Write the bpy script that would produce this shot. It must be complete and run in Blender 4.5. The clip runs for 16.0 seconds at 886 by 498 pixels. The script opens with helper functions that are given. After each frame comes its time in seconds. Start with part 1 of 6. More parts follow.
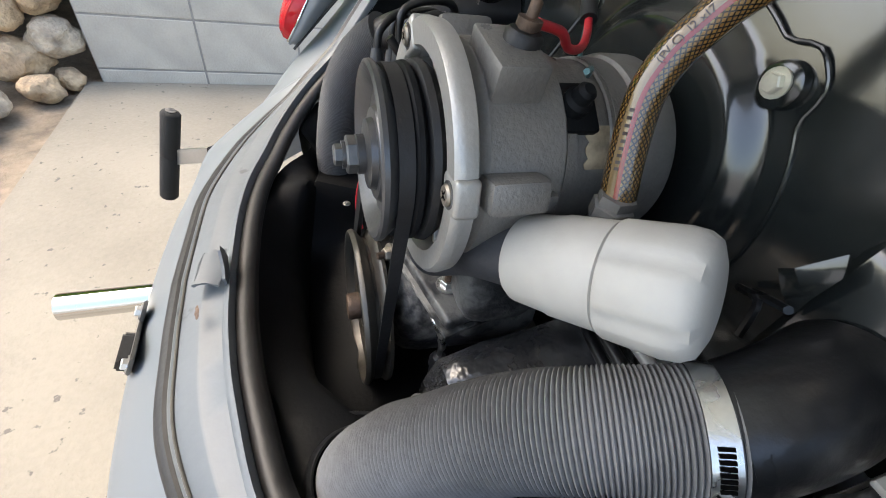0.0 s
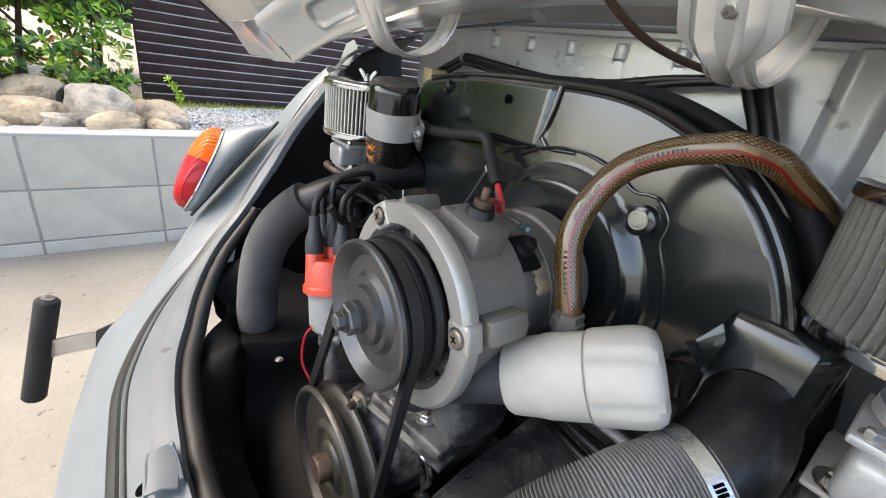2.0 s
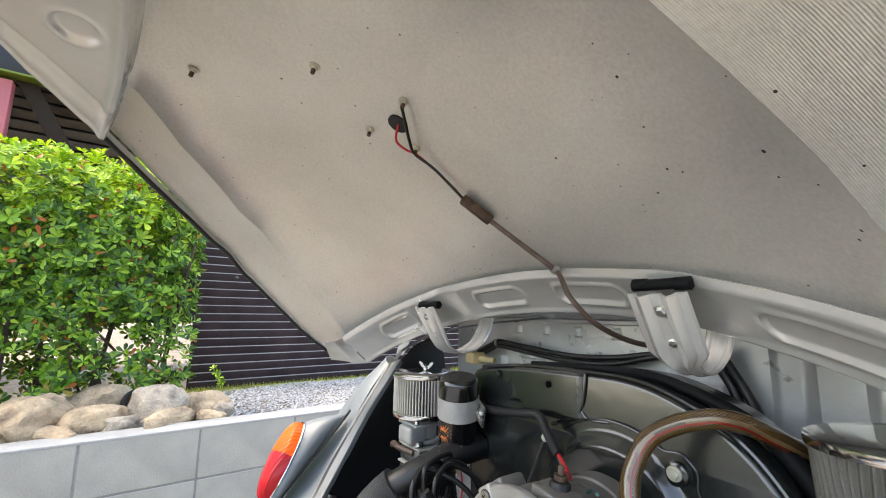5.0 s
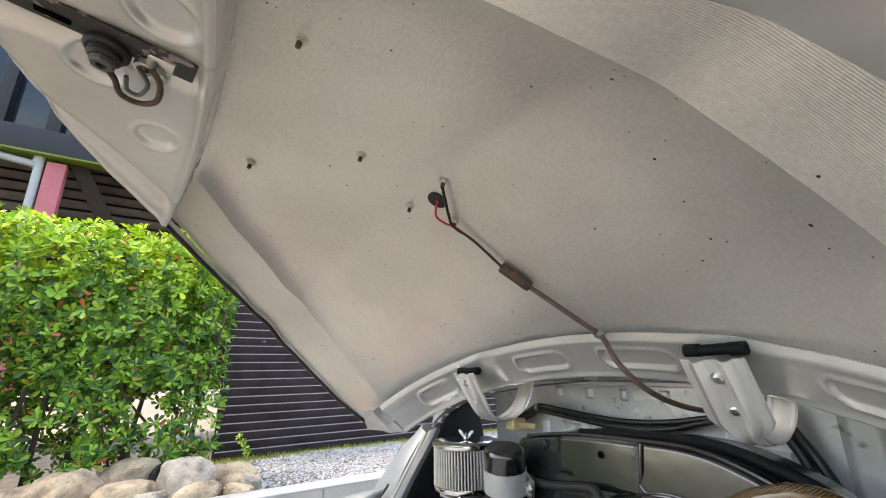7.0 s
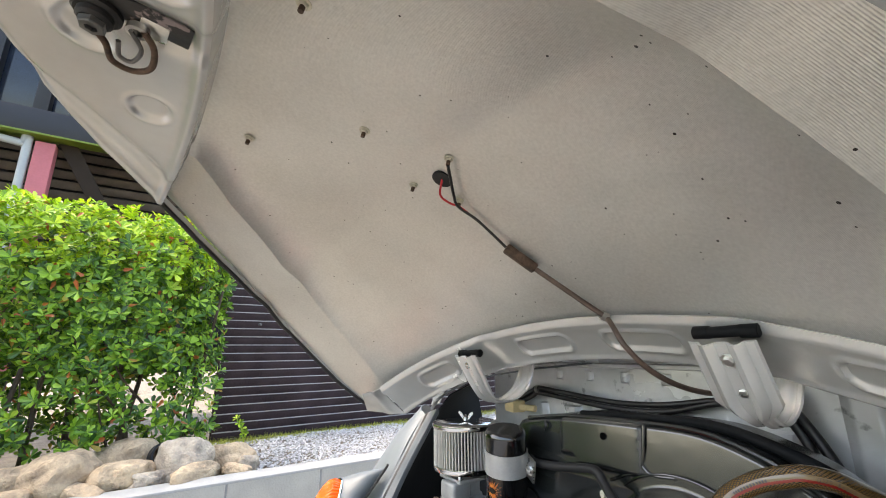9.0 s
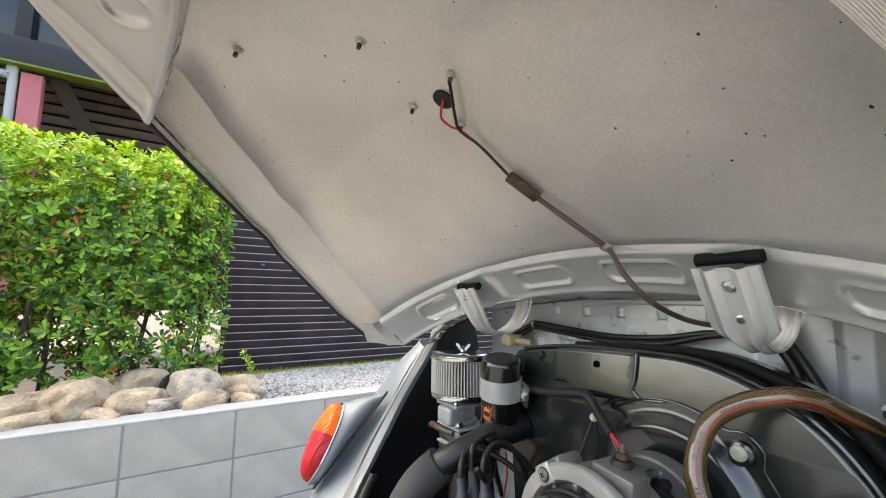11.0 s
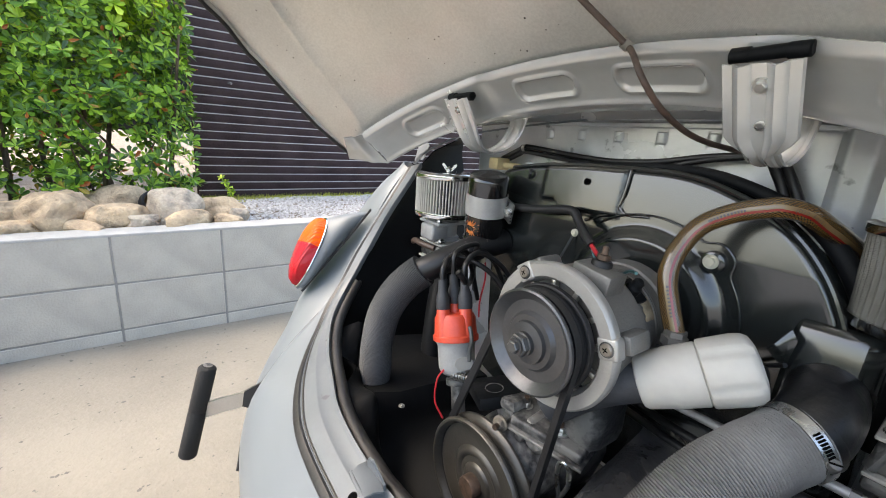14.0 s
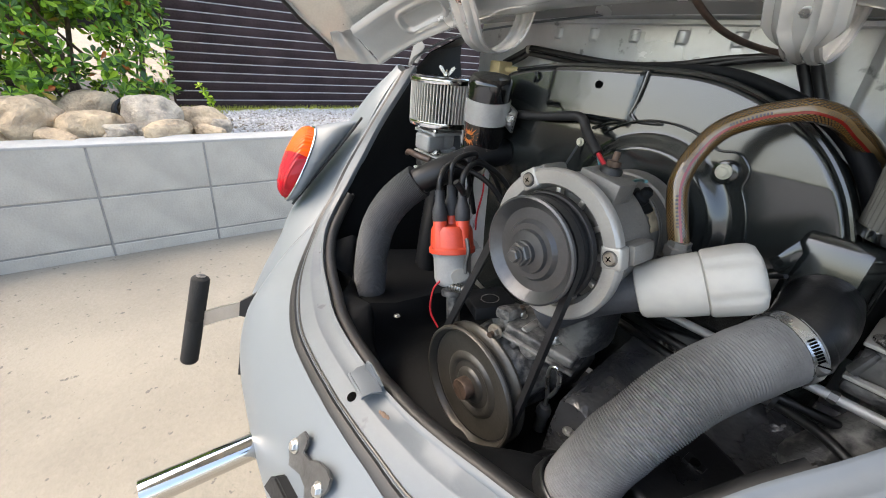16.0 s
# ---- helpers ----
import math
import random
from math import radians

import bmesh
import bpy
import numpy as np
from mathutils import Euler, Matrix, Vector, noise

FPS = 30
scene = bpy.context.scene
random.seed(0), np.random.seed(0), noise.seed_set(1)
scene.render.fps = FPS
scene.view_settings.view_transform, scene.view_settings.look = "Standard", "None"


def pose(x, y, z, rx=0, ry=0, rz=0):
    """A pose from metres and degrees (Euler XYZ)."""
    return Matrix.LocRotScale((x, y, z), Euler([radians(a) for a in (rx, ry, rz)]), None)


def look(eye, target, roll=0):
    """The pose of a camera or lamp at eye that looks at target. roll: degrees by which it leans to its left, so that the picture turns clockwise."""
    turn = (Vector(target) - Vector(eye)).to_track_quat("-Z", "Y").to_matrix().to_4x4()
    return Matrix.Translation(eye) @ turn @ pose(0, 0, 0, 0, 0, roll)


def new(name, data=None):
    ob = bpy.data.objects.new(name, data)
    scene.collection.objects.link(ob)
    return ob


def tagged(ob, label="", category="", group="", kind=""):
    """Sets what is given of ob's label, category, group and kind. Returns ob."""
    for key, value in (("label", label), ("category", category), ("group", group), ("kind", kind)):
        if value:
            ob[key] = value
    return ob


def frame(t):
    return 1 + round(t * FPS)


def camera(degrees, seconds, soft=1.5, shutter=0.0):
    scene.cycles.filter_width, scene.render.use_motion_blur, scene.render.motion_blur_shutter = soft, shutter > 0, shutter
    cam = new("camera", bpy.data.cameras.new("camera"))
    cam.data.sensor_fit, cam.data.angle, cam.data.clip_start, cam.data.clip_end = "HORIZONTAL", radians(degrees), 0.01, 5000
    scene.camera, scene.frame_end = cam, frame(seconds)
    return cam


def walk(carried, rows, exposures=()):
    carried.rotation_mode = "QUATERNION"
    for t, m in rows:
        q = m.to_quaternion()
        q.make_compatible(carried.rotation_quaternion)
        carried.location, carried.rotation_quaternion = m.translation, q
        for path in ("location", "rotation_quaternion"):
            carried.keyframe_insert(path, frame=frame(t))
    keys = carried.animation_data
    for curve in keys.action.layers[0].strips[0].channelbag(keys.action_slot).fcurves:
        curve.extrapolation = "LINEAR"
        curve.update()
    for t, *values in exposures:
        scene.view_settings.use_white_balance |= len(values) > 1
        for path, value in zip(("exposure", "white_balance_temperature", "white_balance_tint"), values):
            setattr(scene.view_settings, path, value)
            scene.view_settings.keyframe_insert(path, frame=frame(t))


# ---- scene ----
cam = camera(94.0, 16.0, soft=1.0)
PATH = [
    (0, (2.0500, 0.3640, 0.8930), (0.7170, 0.9720, -0.4690), 11.5),
    (0.5, (2.0570, 0.3290, 0.8990), (0.7270, 1.0890, -0.3880), 11.8),
    (1, (2.0600, 0.3050, 0.9010), (0.7150, 1.2290, -0.2550), 11.4),
    (1.5, (2.0500, 0.2890, 0.9090), (0.6810, 1.3630, -0.0780), 10.4),
    (2, (2.0440, 0.2910, 0.9210), (0.6490, 1.4690, 0.1040), 9.3),
    (2.5, (2.0380, 0.2920, 0.9310), (0.6060, 1.5350, 0.2960), 8.6),
    (3, (2.0390, 0.2840, 0.9430), (0.5560, 1.5560, 0.5150), 7.6),
    (3.5, (2.0450, 0.2610, 0.9490), (0.5170, 1.5300, 0.7120), 6.4),
    (4, (2.0660, 0.2240, 0.9620), (0.5000, 1.4680, 0.9280), 4.7),
    (4.5, (2.1110, 0.1830, 0.9800), (0.5140, 1.3790, 1.1160), 2.6),
    (5, (2.1250, 0.1500, 0.9900), (0.5130, 1.2970, 1.2870), 1.0),
    (5.2, (2.1260, 0.1460, 0.9930), (0.5120, 1.2760, 1.3370), 0.5),
    (7.3, (2.1260, 0.1180, 1.0100), (0.5060, 1.1510, 1.5670), -0.8),
    (7.5, (2.1250, 0.1180, 1.0130), (0.5030, 1.1530, 1.5580), -0.9),
    (8, (2.1210, 0.1160, 1.0120), (0.5010, 1.1580, 1.5490), -0.9),
    (10.5, (2.1000, 0.1230, 0.9850), (0.4450, 1.2050, 1.2830), 0.3),
    (11, (2.0990, 0.1270, 0.9820), (0.4320, 1.2090, 1.2120), 0.5),
    (11.5, (2.0930, 0.1240, 0.9800), (0.4300, 1.2230, 1.1450), 0.6),
    (12, (2.0870, 0.1220, 0.9750), (0.4270, 1.2350, 1.0530), 1.1),
    (12.5, (2.0810, 0.1250, 0.9670), (0.4330, 1.2560, 0.9030), 1.7),
    (13, (2.0770, 0.1290, 0.9520), (0.4520, 1.2720, 0.7240), 2.6),
    (13.5, (2.0720, 0.1340, 0.9430), (0.4800, 1.2820, 0.5610), 3.3),
    (14, (2.0710, 0.1360, 0.9390), (0.5150, 1.2820, 0.4210), 3.9),
    (14.5, (2.0660, 0.1360, 0.9360), (0.5480, 1.2740, 0.3010), 4.3),
    (15, (2.0600, 0.1350, 0.9300), (0.5810, 1.2650, 0.1980), 4.8),
    (15.5, (2.0570, 0.1350, 0.9240), (0.6130, 1.2600, 0.1180), 5.2),
    (16, (2.0570, 0.1400, 0.9200), (0.6470, 1.2620, 0.0500), 5.4),
]
EXPOSURES = [(0.0, 2.58, 7300, 9.0), (2.0, 2.66, 7300, 9.0), (3.5, 2.66, 7300, 9.0), (5.0, 2.54, 7300, 9.0), (8.0, 2.52, 7300, 9.0), (16.0, 2.50, 7300, 9.0)]
walk(cam, [(t, look(eye, target, roll)) for t, eye, target, roll in PATH], EXPOSURES)

# ---- world, sun, exposure ----
world = bpy.data.worlds.new("world")
scene.world = world
world.use_nodes = True
wn = world.node_tree
sky = wn.nodes.new("ShaderNodeTexSky")
sky.sky_type = "NISHITA"
sky.sun_disc = False
sky.dust_density = 3.0
sky.sun_elevation, sky.sun_rotation = radians(57), radians(221)
wn.links.new(sky.outputs[0], wn.nodes["Background"].inputs[0])
wn.nodes["Background"].inputs[1].default_value = 0.15
sun = new("sun", bpy.data.lights.new("sun", "SUN"))
sun.data.energy, sun.data.angle, sun.data.color = 0.6, radians(55), (1.0, 0.97, 0.92)
sun.matrix_world = look((0, 0, 0), (0.40, 0.46, -0.95))


# ---- materials ----
def mat(name, col, rough=0.5, metal=0.0, var=0.12, scale=8.0, bump=0.0, bump_scale=120.0, col2=None, spot=0.0, coat=0.0, ior=1.5, trans=0.0):
    """A surface with broad variation, fine grain and relief, in object metres."""
    m = bpy.data.materials.new(name)
    m.use_nodes = True
    nt = m.node_tree
    nd, lk = nt.nodes, nt.links
    b = nd["Principled BSDF"]
    tc = nd.new("ShaderNodeTexCoord")
    n1 = nd.new("ShaderNodeTexNoise")
    n1.inputs["Scale"].default_value, n1.inputs["Detail"].default_value = scale, 6
    lk.new(tc.outputs["Object"], n1.inputs["Vector"])
    n2 = nd.new("ShaderNodeTexNoise")
    n2.inputs["Scale"].default_value, n2.inputs["Detail"].default_value = bump_scale, 4
    lk.new(tc.outputs["Object"], n2.inputs["Vector"])
    ramp = nd.new("ShaderNodeValToRGB")
    c2 = col2 or tuple(max(0.0, c * (1 - 2.5 * var)) for c in col)
    ramp.color_ramp.elements[0].position, ramp.color_ramp.elements[1].position = 0.3, 0.68
    ramp.color_ramp.elements[0].color, ramp.color_ramp.elements[1].color = (*c2, 1), (*col, 1)
    add = nd.new("ShaderNodeMath")
    add.operation = "MULTIPLY_ADD"
    lk.new(n2.outputs[0], add.inputs[0])
    add.inputs[1].default_value = 0.35
    lk.new(n1.outputs[0], add.inputs[2])
    sub = nd.new("ShaderNodeMath")
    sub.operation = "SUBTRACT"
    lk.new(add.outputs[0], sub.inputs[0])
    sub.inputs[1].default_value = 0.17
    lk.new(sub.outputs[0], ramp.inputs[0])
    out = ramp.outputs[0]
    if spot > 0:
        v = nd.new("ShaderNodeTexNoise")
        v.inputs["Scale"].default_value, v.inputs["Detail"].default_value = 38, 8
        lk.new(tc.outputs["Object"], v.inputs["Vector"])
        r2 = nd.new("ShaderNodeValToRGB")
        r2.color_ramp.elements[0].position, r2.color_ramp.elements[1].position = 0.66 - spot * 0.1, 0.7
        r2.color_ramp.elements[0].color, r2.color_ramp.elements[1].color = (0, 0, 0, 1), (1, 1, 1, 1)
        lk.new(v.outputs[0], r2.inputs[0])
        mx = nd.new("ShaderNodeMix")
        mx.data_type = "RGBA"
        lk.new(r2.outputs[0], mx.inputs[0])
        lk.new(out, mx.inputs[6])
        mx.inputs[7].default_value = (*[c * 0.35 + 0.02 for c in col], 1)
        out = mx.outputs[2]
    lk.new(out, b.inputs["Base Color"])
    rr = nd.new("ShaderNodeMapRange")
    rr.inputs[3].default_value, rr.inputs[4].default_value = max(0.02, rough - 0.09), min(1.0, rough + 0.09)
    lk.new(n1.outputs[0], rr.inputs[0])
    lk.new(rr.outputs[0], b.inputs["Roughness"])
    b.inputs["Metallic"].default_value = metal
    b.inputs["IOR"].default_value = ior
    b.inputs["Coat Weight"].default_value = coat
    b.inputs["Transmission Weight"].default_value = trans
    if bump > 0:
        bp = nd.new("ShaderNodeBump")
        bp.inputs["Strength"].default_value, bp.inputs["Distance"].default_value = 1.0, bump
        lk.new(n2.outputs[0], bp.inputs["Height"])
        lk.new(bp.outputs[0], b.inputs["Normal"])
    return m


M = {}
M["paint"] = mat("car_paint", (0.134, 0.152, 0.166), 0.44, var=0.03, scale=4, bump=0.00008, bump_scale=12, ior=1.45)
M["flange"] = mat("flange_paint", (0.110, 0.124, 0.135), 0.46, var=0.05, scale=14, bump=0.0003, bump_scale=90, spot=0.12)
M["bay"] = mat("bay_paint", (0.60, 0.615, 0.62), 0.30, 0.3, var=0.08, scale=9, bump=0.0006, bump_scale=60, spot=0.2)
M["lid"] = mat("lid_liner", (0.72, 0.715, 0.68), 0.37, 0.65, var=0.12, scale=3.5, bump=0.0003, bump_scale=300)
M["lidframe"] = mat("lid_frame", (0.61, 0.615, 0.605), 0.24, 0.5, var=0.05, scale=10, bump=0.0004, bump_scale=60)
M["enamel"] = mat("black_enamel", (0.013, 0.0155, 0.015), 0.18, var=0.2, scale=10, bump=0.0005, bump_scale=17, coat=0.15, ior=1.66)
M["gloss"] = mat("gloss_black", (0.006, 0.006, 0.0065), 0.16, var=0.2, scale=12, bump=0.0001, bump_scale=60, coat=0.6)
M["void"] = mat("matt_black", (0.003, 0.003, 0.003), 0.9, var=0.2, scale=20, ior=1.05)
M["tin"] = mat("black_tin", (0.010, 0.0105, 0.0115), 0.30, var=0.2, scale=16, bump=0.0004, bump_scale=160)
M["satin"] = mat("satin_black", (0.0065, 0.0072, 0.0082), 0.58, ior=1.22, var=0.2, scale=14, bump=0.0003, bump_scale=220)
M["flaked"] = mat("flaking_black", (0.20, 0.165, 0.165), 0.45, var=0.2, scale=26, bump=0.0004, bump_scale=120, col2=(0.008, 0.008, 0.009))
M["crumpled"] = mat("crumpled_black_tin", (0.034, 0.035, 0.037), 0.22, var=0.2, scale=14, bump=0.012, bump_scale=18, ior=1.7)
M["rubber"] = mat("rubber", (0.010, 0.010, 0.011), 0.6, var=0.25, scale=18, bump=0.0003, bump_scale=240)
M["seal"] = mat("seal_rubber", (0.013, 0.013, 0.0135), 0.5, var=0.25, scale=25, bump=0.0004, bump_scale=140)
M["cast"] = mat("cast_aluminium", (0.195, 0.187, 0.172), 0.55, 0.5, var=0.1, scale=20, bump=0.0005, bump_scale=420)
M["case"] = mat("case_metal", (0.19, 0.183, 0.168), 0.55, 0.25, var=0.25, scale=26, bump=0.0016, bump_scale=130, col2=(0.028, 0.028, 0.028))
M["casedark"] = mat("dark_casting", (0.115, 0.113, 0.107), 0.55, 0.25, var=0.2, scale=30, bump=0.0010, bump_scale=180, col2=(0.026, 0.026, 0.027))
M["ring"] = mat("machined_alloy", (0.37, 0.36, 0.335), 0.42, 0.5, var=0.06, scale=24, bump=0.0003, bump_scale=350)
M["distrib"] = mat("dull_alloy", (0.40, 0.40, 0.39), 0.45, 0.3, var=0.08, scale=40, bump=0.0003, bump_scale=350)
M["alloy"] = mat("bright_alloy", (0.46, 0.45, 0.42), 0.36, 0.85, var=0.06, scale=20, bump=0.0003, bump_scale=350)
M["steel"] = mat("zinc_steel", (0.60, 0.60, 0.58), 0.28, 0.95, var=0.08, scale=40, bump=0.0002, bump_scale=300)
M["zincc"] = mat("yellowed_zinc", (0.62, 0.60, 0.50), 0.4, 0.5, var=0.08, scale=60, bump=0.0002, bump_scale=300)
M["boot"] = mat("grey_rubber_boot", (0.035, 0.037, 0.042), 0.6, var=0.2, scale=40, bump=0.0003, bump_scale=300)
M["dark"] = mat("dull_steel", (0.12, 0.12, 0.118), 0.42, 0.6, var=0.15, scale=50, bump=0.0004, bump_scale=200)
M["bolt"] = mat("tarnished_screw", (0.30, 0.265, 0.22), 0.45, 0.7, var=0.15, scale=60, bump=0.0003, bump_scale=300)
# Shaded copy of the grey hose paper: the bay's shade is in the colour.
M["papershade"] = mat("dark_paper_hose", (0.070, 0.071, 0.073), 0.75, var=0.16, scale=22, bump=0.0005, bump_scale=260)
M["rust"] = mat("rusty_steel", (0.13, 0.085, 0.06), 0.6, 0.5, var=0.3, scale=70, bump=0.0006, bump_scale=300)
M["bronze"] = mat("worn_pulley", (0.072, 0.066, 0.056), 0.36, 0.4, var=0.15, scale=25, bump=0.0002, bump_scale=300)
M["pulley"] = mat("dark_pulley", (0.085, 0.086, 0.089), 0.34, 0.6, var=0.12, scale=25, bump=0.0002, bump_scale=300)
M["chrome"] = mat("chrome", (0.60, 0.60, 0.59), 0.07, 1.0, var=0.02, scale=10)
M["red"] = mat("red_plastic", (0.62, 0.065, 0.03), 0.38, var=0.08, scale=25, bump=0.0002, bump_scale=300)
M["white"] = mat("white_plastic", (0.375, 0.362, 0.328), 0.58, var=0.07, scale=20, bump=0.0004, bump_scale=90)
M["paper"] = mat("grey_paper_hose", (0.150, 0.150, 0.150), 0.75, var=0.16, scale=22, bump=0.0005, bump_scale=260)
M["rib"] = mat("filter_rib", (0.55, 0.53, 0.48), 0.5, 0.3, var=0.1, scale=40, bump=0.0004, bump_scale=500)
M["gauze"] = mat("filter_gauze", (0.17, 0.165, 0.15), 0.55, 0.3, var=0.2, scale=30, bump=0.001, bump_scale=900)
M["wire"] = mat("black_wire", (0.009, 0.009, 0.010), 0.42, var=0.2, scale=30, bump=0.0002, bump_scale=300)
M["redwire"] = mat("red_wire", (0.5, 0.02, 0.03), 0.4, var=0.1, scale=30)
M["bluewire"] = mat("teal_wire", (0.03, 0.12, 0.13), 0.4, var=0.1, scale=30)
M["brown"] = mat("brown_connector", (0.10, 0.065, 0.05), 0.5, var=0.2, scale=60, bump=0.0003)
M["cream"] = mat("cream_rubber", (0.62, 0.5, 0.27), 0.6, var=0.08, scale=30)
M["foam"] = mat("foam_grip", (0.010, 0.010, 0.010), 0.85, var=0.2, scale=60, bump=0.0012, bump_scale=700)
M["amber"] = mat("amber_lens", (0.85, 0.10, 0.006), 0.12, var=0.03, scale=10, ior=1.35)
M["redlens"] = mat("red_lens", (0.36, 0.005, 0.012), 0.12, var=0.03, scale=10, ior=1.4)
M["road"] = mat("road_concrete", (0.26, 0.262, 0.262), 0.85, var=0.09, scale=1.2, bump=0.0025, bump_scale=60)
M["slab"] = mat("concrete_slab", (0.212, 0.190, 0.150), 0.85, var=0.11, scale=2.2, bump=0.0025, bump_scale=90, spot=0.02)
M["block"] = mat("concrete_block", (0.415, 0.386, 0.330), 0.85, var=0.08, scale=7, bump=0.0018, bump_scale=150)
M["render_wall"] = mat("rendered_wall", (0.46, 0.46, 0.45), 0.9, var=0.1, scale=3, bump=0.002, bump_scale=90)
M["mortar"] = mat("mortar", (0.25, 0.24, 0.22), 0.9, var=0.1, scale=20, bump=0.002, bump_scale=150)
M["cap"] = mat("wall_top_mortar", (0.37, 0.36, 0.335), 0.9, var=0.06, scale=12, bump=0.002, bump_scale=100)
M["rock"] = mat("granite_rock", (0.56, 0.41, 0.255), 0.88, var=0.16, scale=16, bump=0.009, bump_scale=75, col2=(0.27, 0.195, 0.125))
M["soil"] = mat("soil", (0.25, 0.20, 0.145), 0.95, var=0.2, scale=12, bump=0.008, bump_scale=50)
M["fence"] = mat("fence_slat", (0.058, 0.039, 0.040), 0.6, 0.0, ior=1.2, var=0.2, scale=5, bump=0.0004, bump_scale=80)
M["bark"] = mat("bark", (0.11, 0.08, 0.055), 0.9, var=0.2, scale=30, bump=0.004, bump_scale=80)


for nd_ in M["flaked"].node_tree.nodes:
    if nd_.bl_idname == "ShaderNodeValToRGB":
        nd_.color_ramp.elements[0].position, nd_.color_ramp.elements[1].position = 0.60, 0.625


for m_ in (M["case"], M["casedark"]):
    for nd_ in m_.node_tree.nodes:
        if nd_.bl_idname == "ShaderNodeValToRGB":
            nd_.color_ramp.elements[0].position, nd_.color_ramp.elements[1].position = 0.42, 0.58


def specks(m, scale, size, keep):
    """Small dark dirt dots."""
    nd, lk = m.node_tree.nodes, m.node_tree.links
    b = nd["Principled BSDF"]
    src = b.inputs["Base Color"].links[0].from_socket
    tc = nd.new("ShaderNodeTexCoord")
    v = nd.new("ShaderNodeTexVoronoi")
    v.inputs["Scale"].default_value = scale
    lk.new(tc.outputs["Object"], v.inputs["Vector"])
    sep = nd.new("ShaderNodeSeparateColor")
    lk.new(v.outputs["Color"], sep.inputs[0])
    big = nd.new("ShaderNodeTexNoise")
    big.inputs["Scale"].default_value = 5.0
    lk.new(tc.outputs["Object"], big.inputs["Vector"])
    rad = nd.new("ShaderNodeMath")
    rad.operation = "MULTIPLY"
    lk.new(sep.outputs[1], rad.inputs[0])
    rad.inputs[1].default_value = size
    near = nd.new("ShaderNodeMath")
    near.operation = "LESS_THAN"
    lk.new(v.outputs["Distance"], near.inputs[0])
    lk.new(rad.outputs[0], near.inputs[1])
    thr = nd.new("ShaderNodeMath")
    thr.operation = "MULTIPLY"
    lk.new(big.outputs[0], thr.inputs[0])
    thr.inputs[1].default_value = keep
    few = nd.new("ShaderNodeMath")
    few.operation = "LESS_THAN"
    lk.new(sep.outputs[0], few.inputs[0])
    lk.new(thr.outputs[0], few.inputs[1])
    both = nd.new("ShaderNodeMath")
    both.operation = "MULTIPLY"
    lk.new(near.outputs[0], both.inputs[0])
    lk.new(few.outputs[0], both.inputs[1])
    mx = nd.new("ShaderNodeMix")
    mx.data_type = "RGBA"
    lk.new(both.outputs[0], mx.inputs[0])
    lk.new(src, mx.inputs[6])
    mx.inputs[7].default_value = (0.03, 0.026, 0.022, 1)
    lk.new(mx.outputs[2], b.inputs["Base Color"])


def ridges(m, pitch, depth, turn=(0, 0, 0)):
    """Fine parallel ridges, added to the relief."""
    nd, lk = m.node_tree.nodes, m.node_tree.links
    b = nd["Principled BSDF"]
    tc = nd.new("ShaderNodeTexCoord")
    mp = nd.new("ShaderNodeMapping")
    mp.inputs["Rotation"].default_value = [radians(a) for a in turn]
    lk.new(tc.outputs["Object"], mp.inputs["Vector"])
    w = nd.new("ShaderNodeTexWave")
    w.inputs["Scale"].default_value = 0.314 / pitch
    w.inputs["Distortion"].default_value = 0.6
    lk.new(mp.outputs[0], w.inputs["Vector"])
    bp = nd.new("ShaderNodeBump")
    bp.inputs["Distance"].default_value = depth
    lk.new(w.outputs["Fac"], bp.inputs["Height"])
    if b.inputs["Normal"].links:
        lk.new(b.inputs["Normal"].links[0].from_socket, bp.inputs["Normal"])
    lk.new(bp.outputs[0], b.inputs["Normal"])


specks(M["lid"], 105, 0.14, 0.5)
ridges(M["lid"], 0.0013, 0.00009, (0, 0, 25))
ridges(M["redlens"], 0.0042, 0.0009, (0, 0, 8))
ridges(M["amber"], 0.0042, 0.0009, (0, 0, 8))
specks(M["slab"], 70, 0.13, 0.16)
specks(M["flange"], 60, 0.10, 0.10)
specks(M["enamel"], 70, 0.10, 0.2)


# ---- building helpers ----
def part(name, bm, material, parent=None, label="", smooth=True):
    """Links a bmesh as one mesh object under its parent."""
    me = bpy.data.meshes.new(name)
    bmesh.ops.recalc_face_normals(bm, faces=bm.faces)
    bm.to_mesh(me)
    bm.free()
    if smooth:
        me.shade_smooth()
        me.set_sharp_from_angle(angle=radians(38))
    for k in (material if isinstance(material, (list, tuple)) else [material]):
        me.materials.append(k)
    ob = new(name, me)
    ob.parent = parent
    if label:
        ob["label"] = label
    return ob


def thing(name, label, category, at=(0, 0, 0), group="", kind=""):
    """An Empty at the base of a thing; its parts keep their world coordinates."""
    e = new(name)
    e.empty_display_size = 0.02
    return tagged(e, label, category, group, kind)


def spline(pts, n=8):
    """A smooth line through points."""
    p = [Vector(q) for q in pts]
    p = [p[0] * 2 - p[1]] + p + [p[-1] * 2 - p[-2]]
    out = []
    for i in range(1, len(p) - 2):
        a, b, c, d = p[i - 1], p[i], p[i + 1], p[i + 2]
        for k in range(n):
            t = k / n
            out.append(0.5 * (2 * b + (c - a) * t + (2 * a - 5 * b + 4 * c - d) * t * t + (3 * b - a - 3 * c + d) * t ** 3))
    return out + [p[-2]]


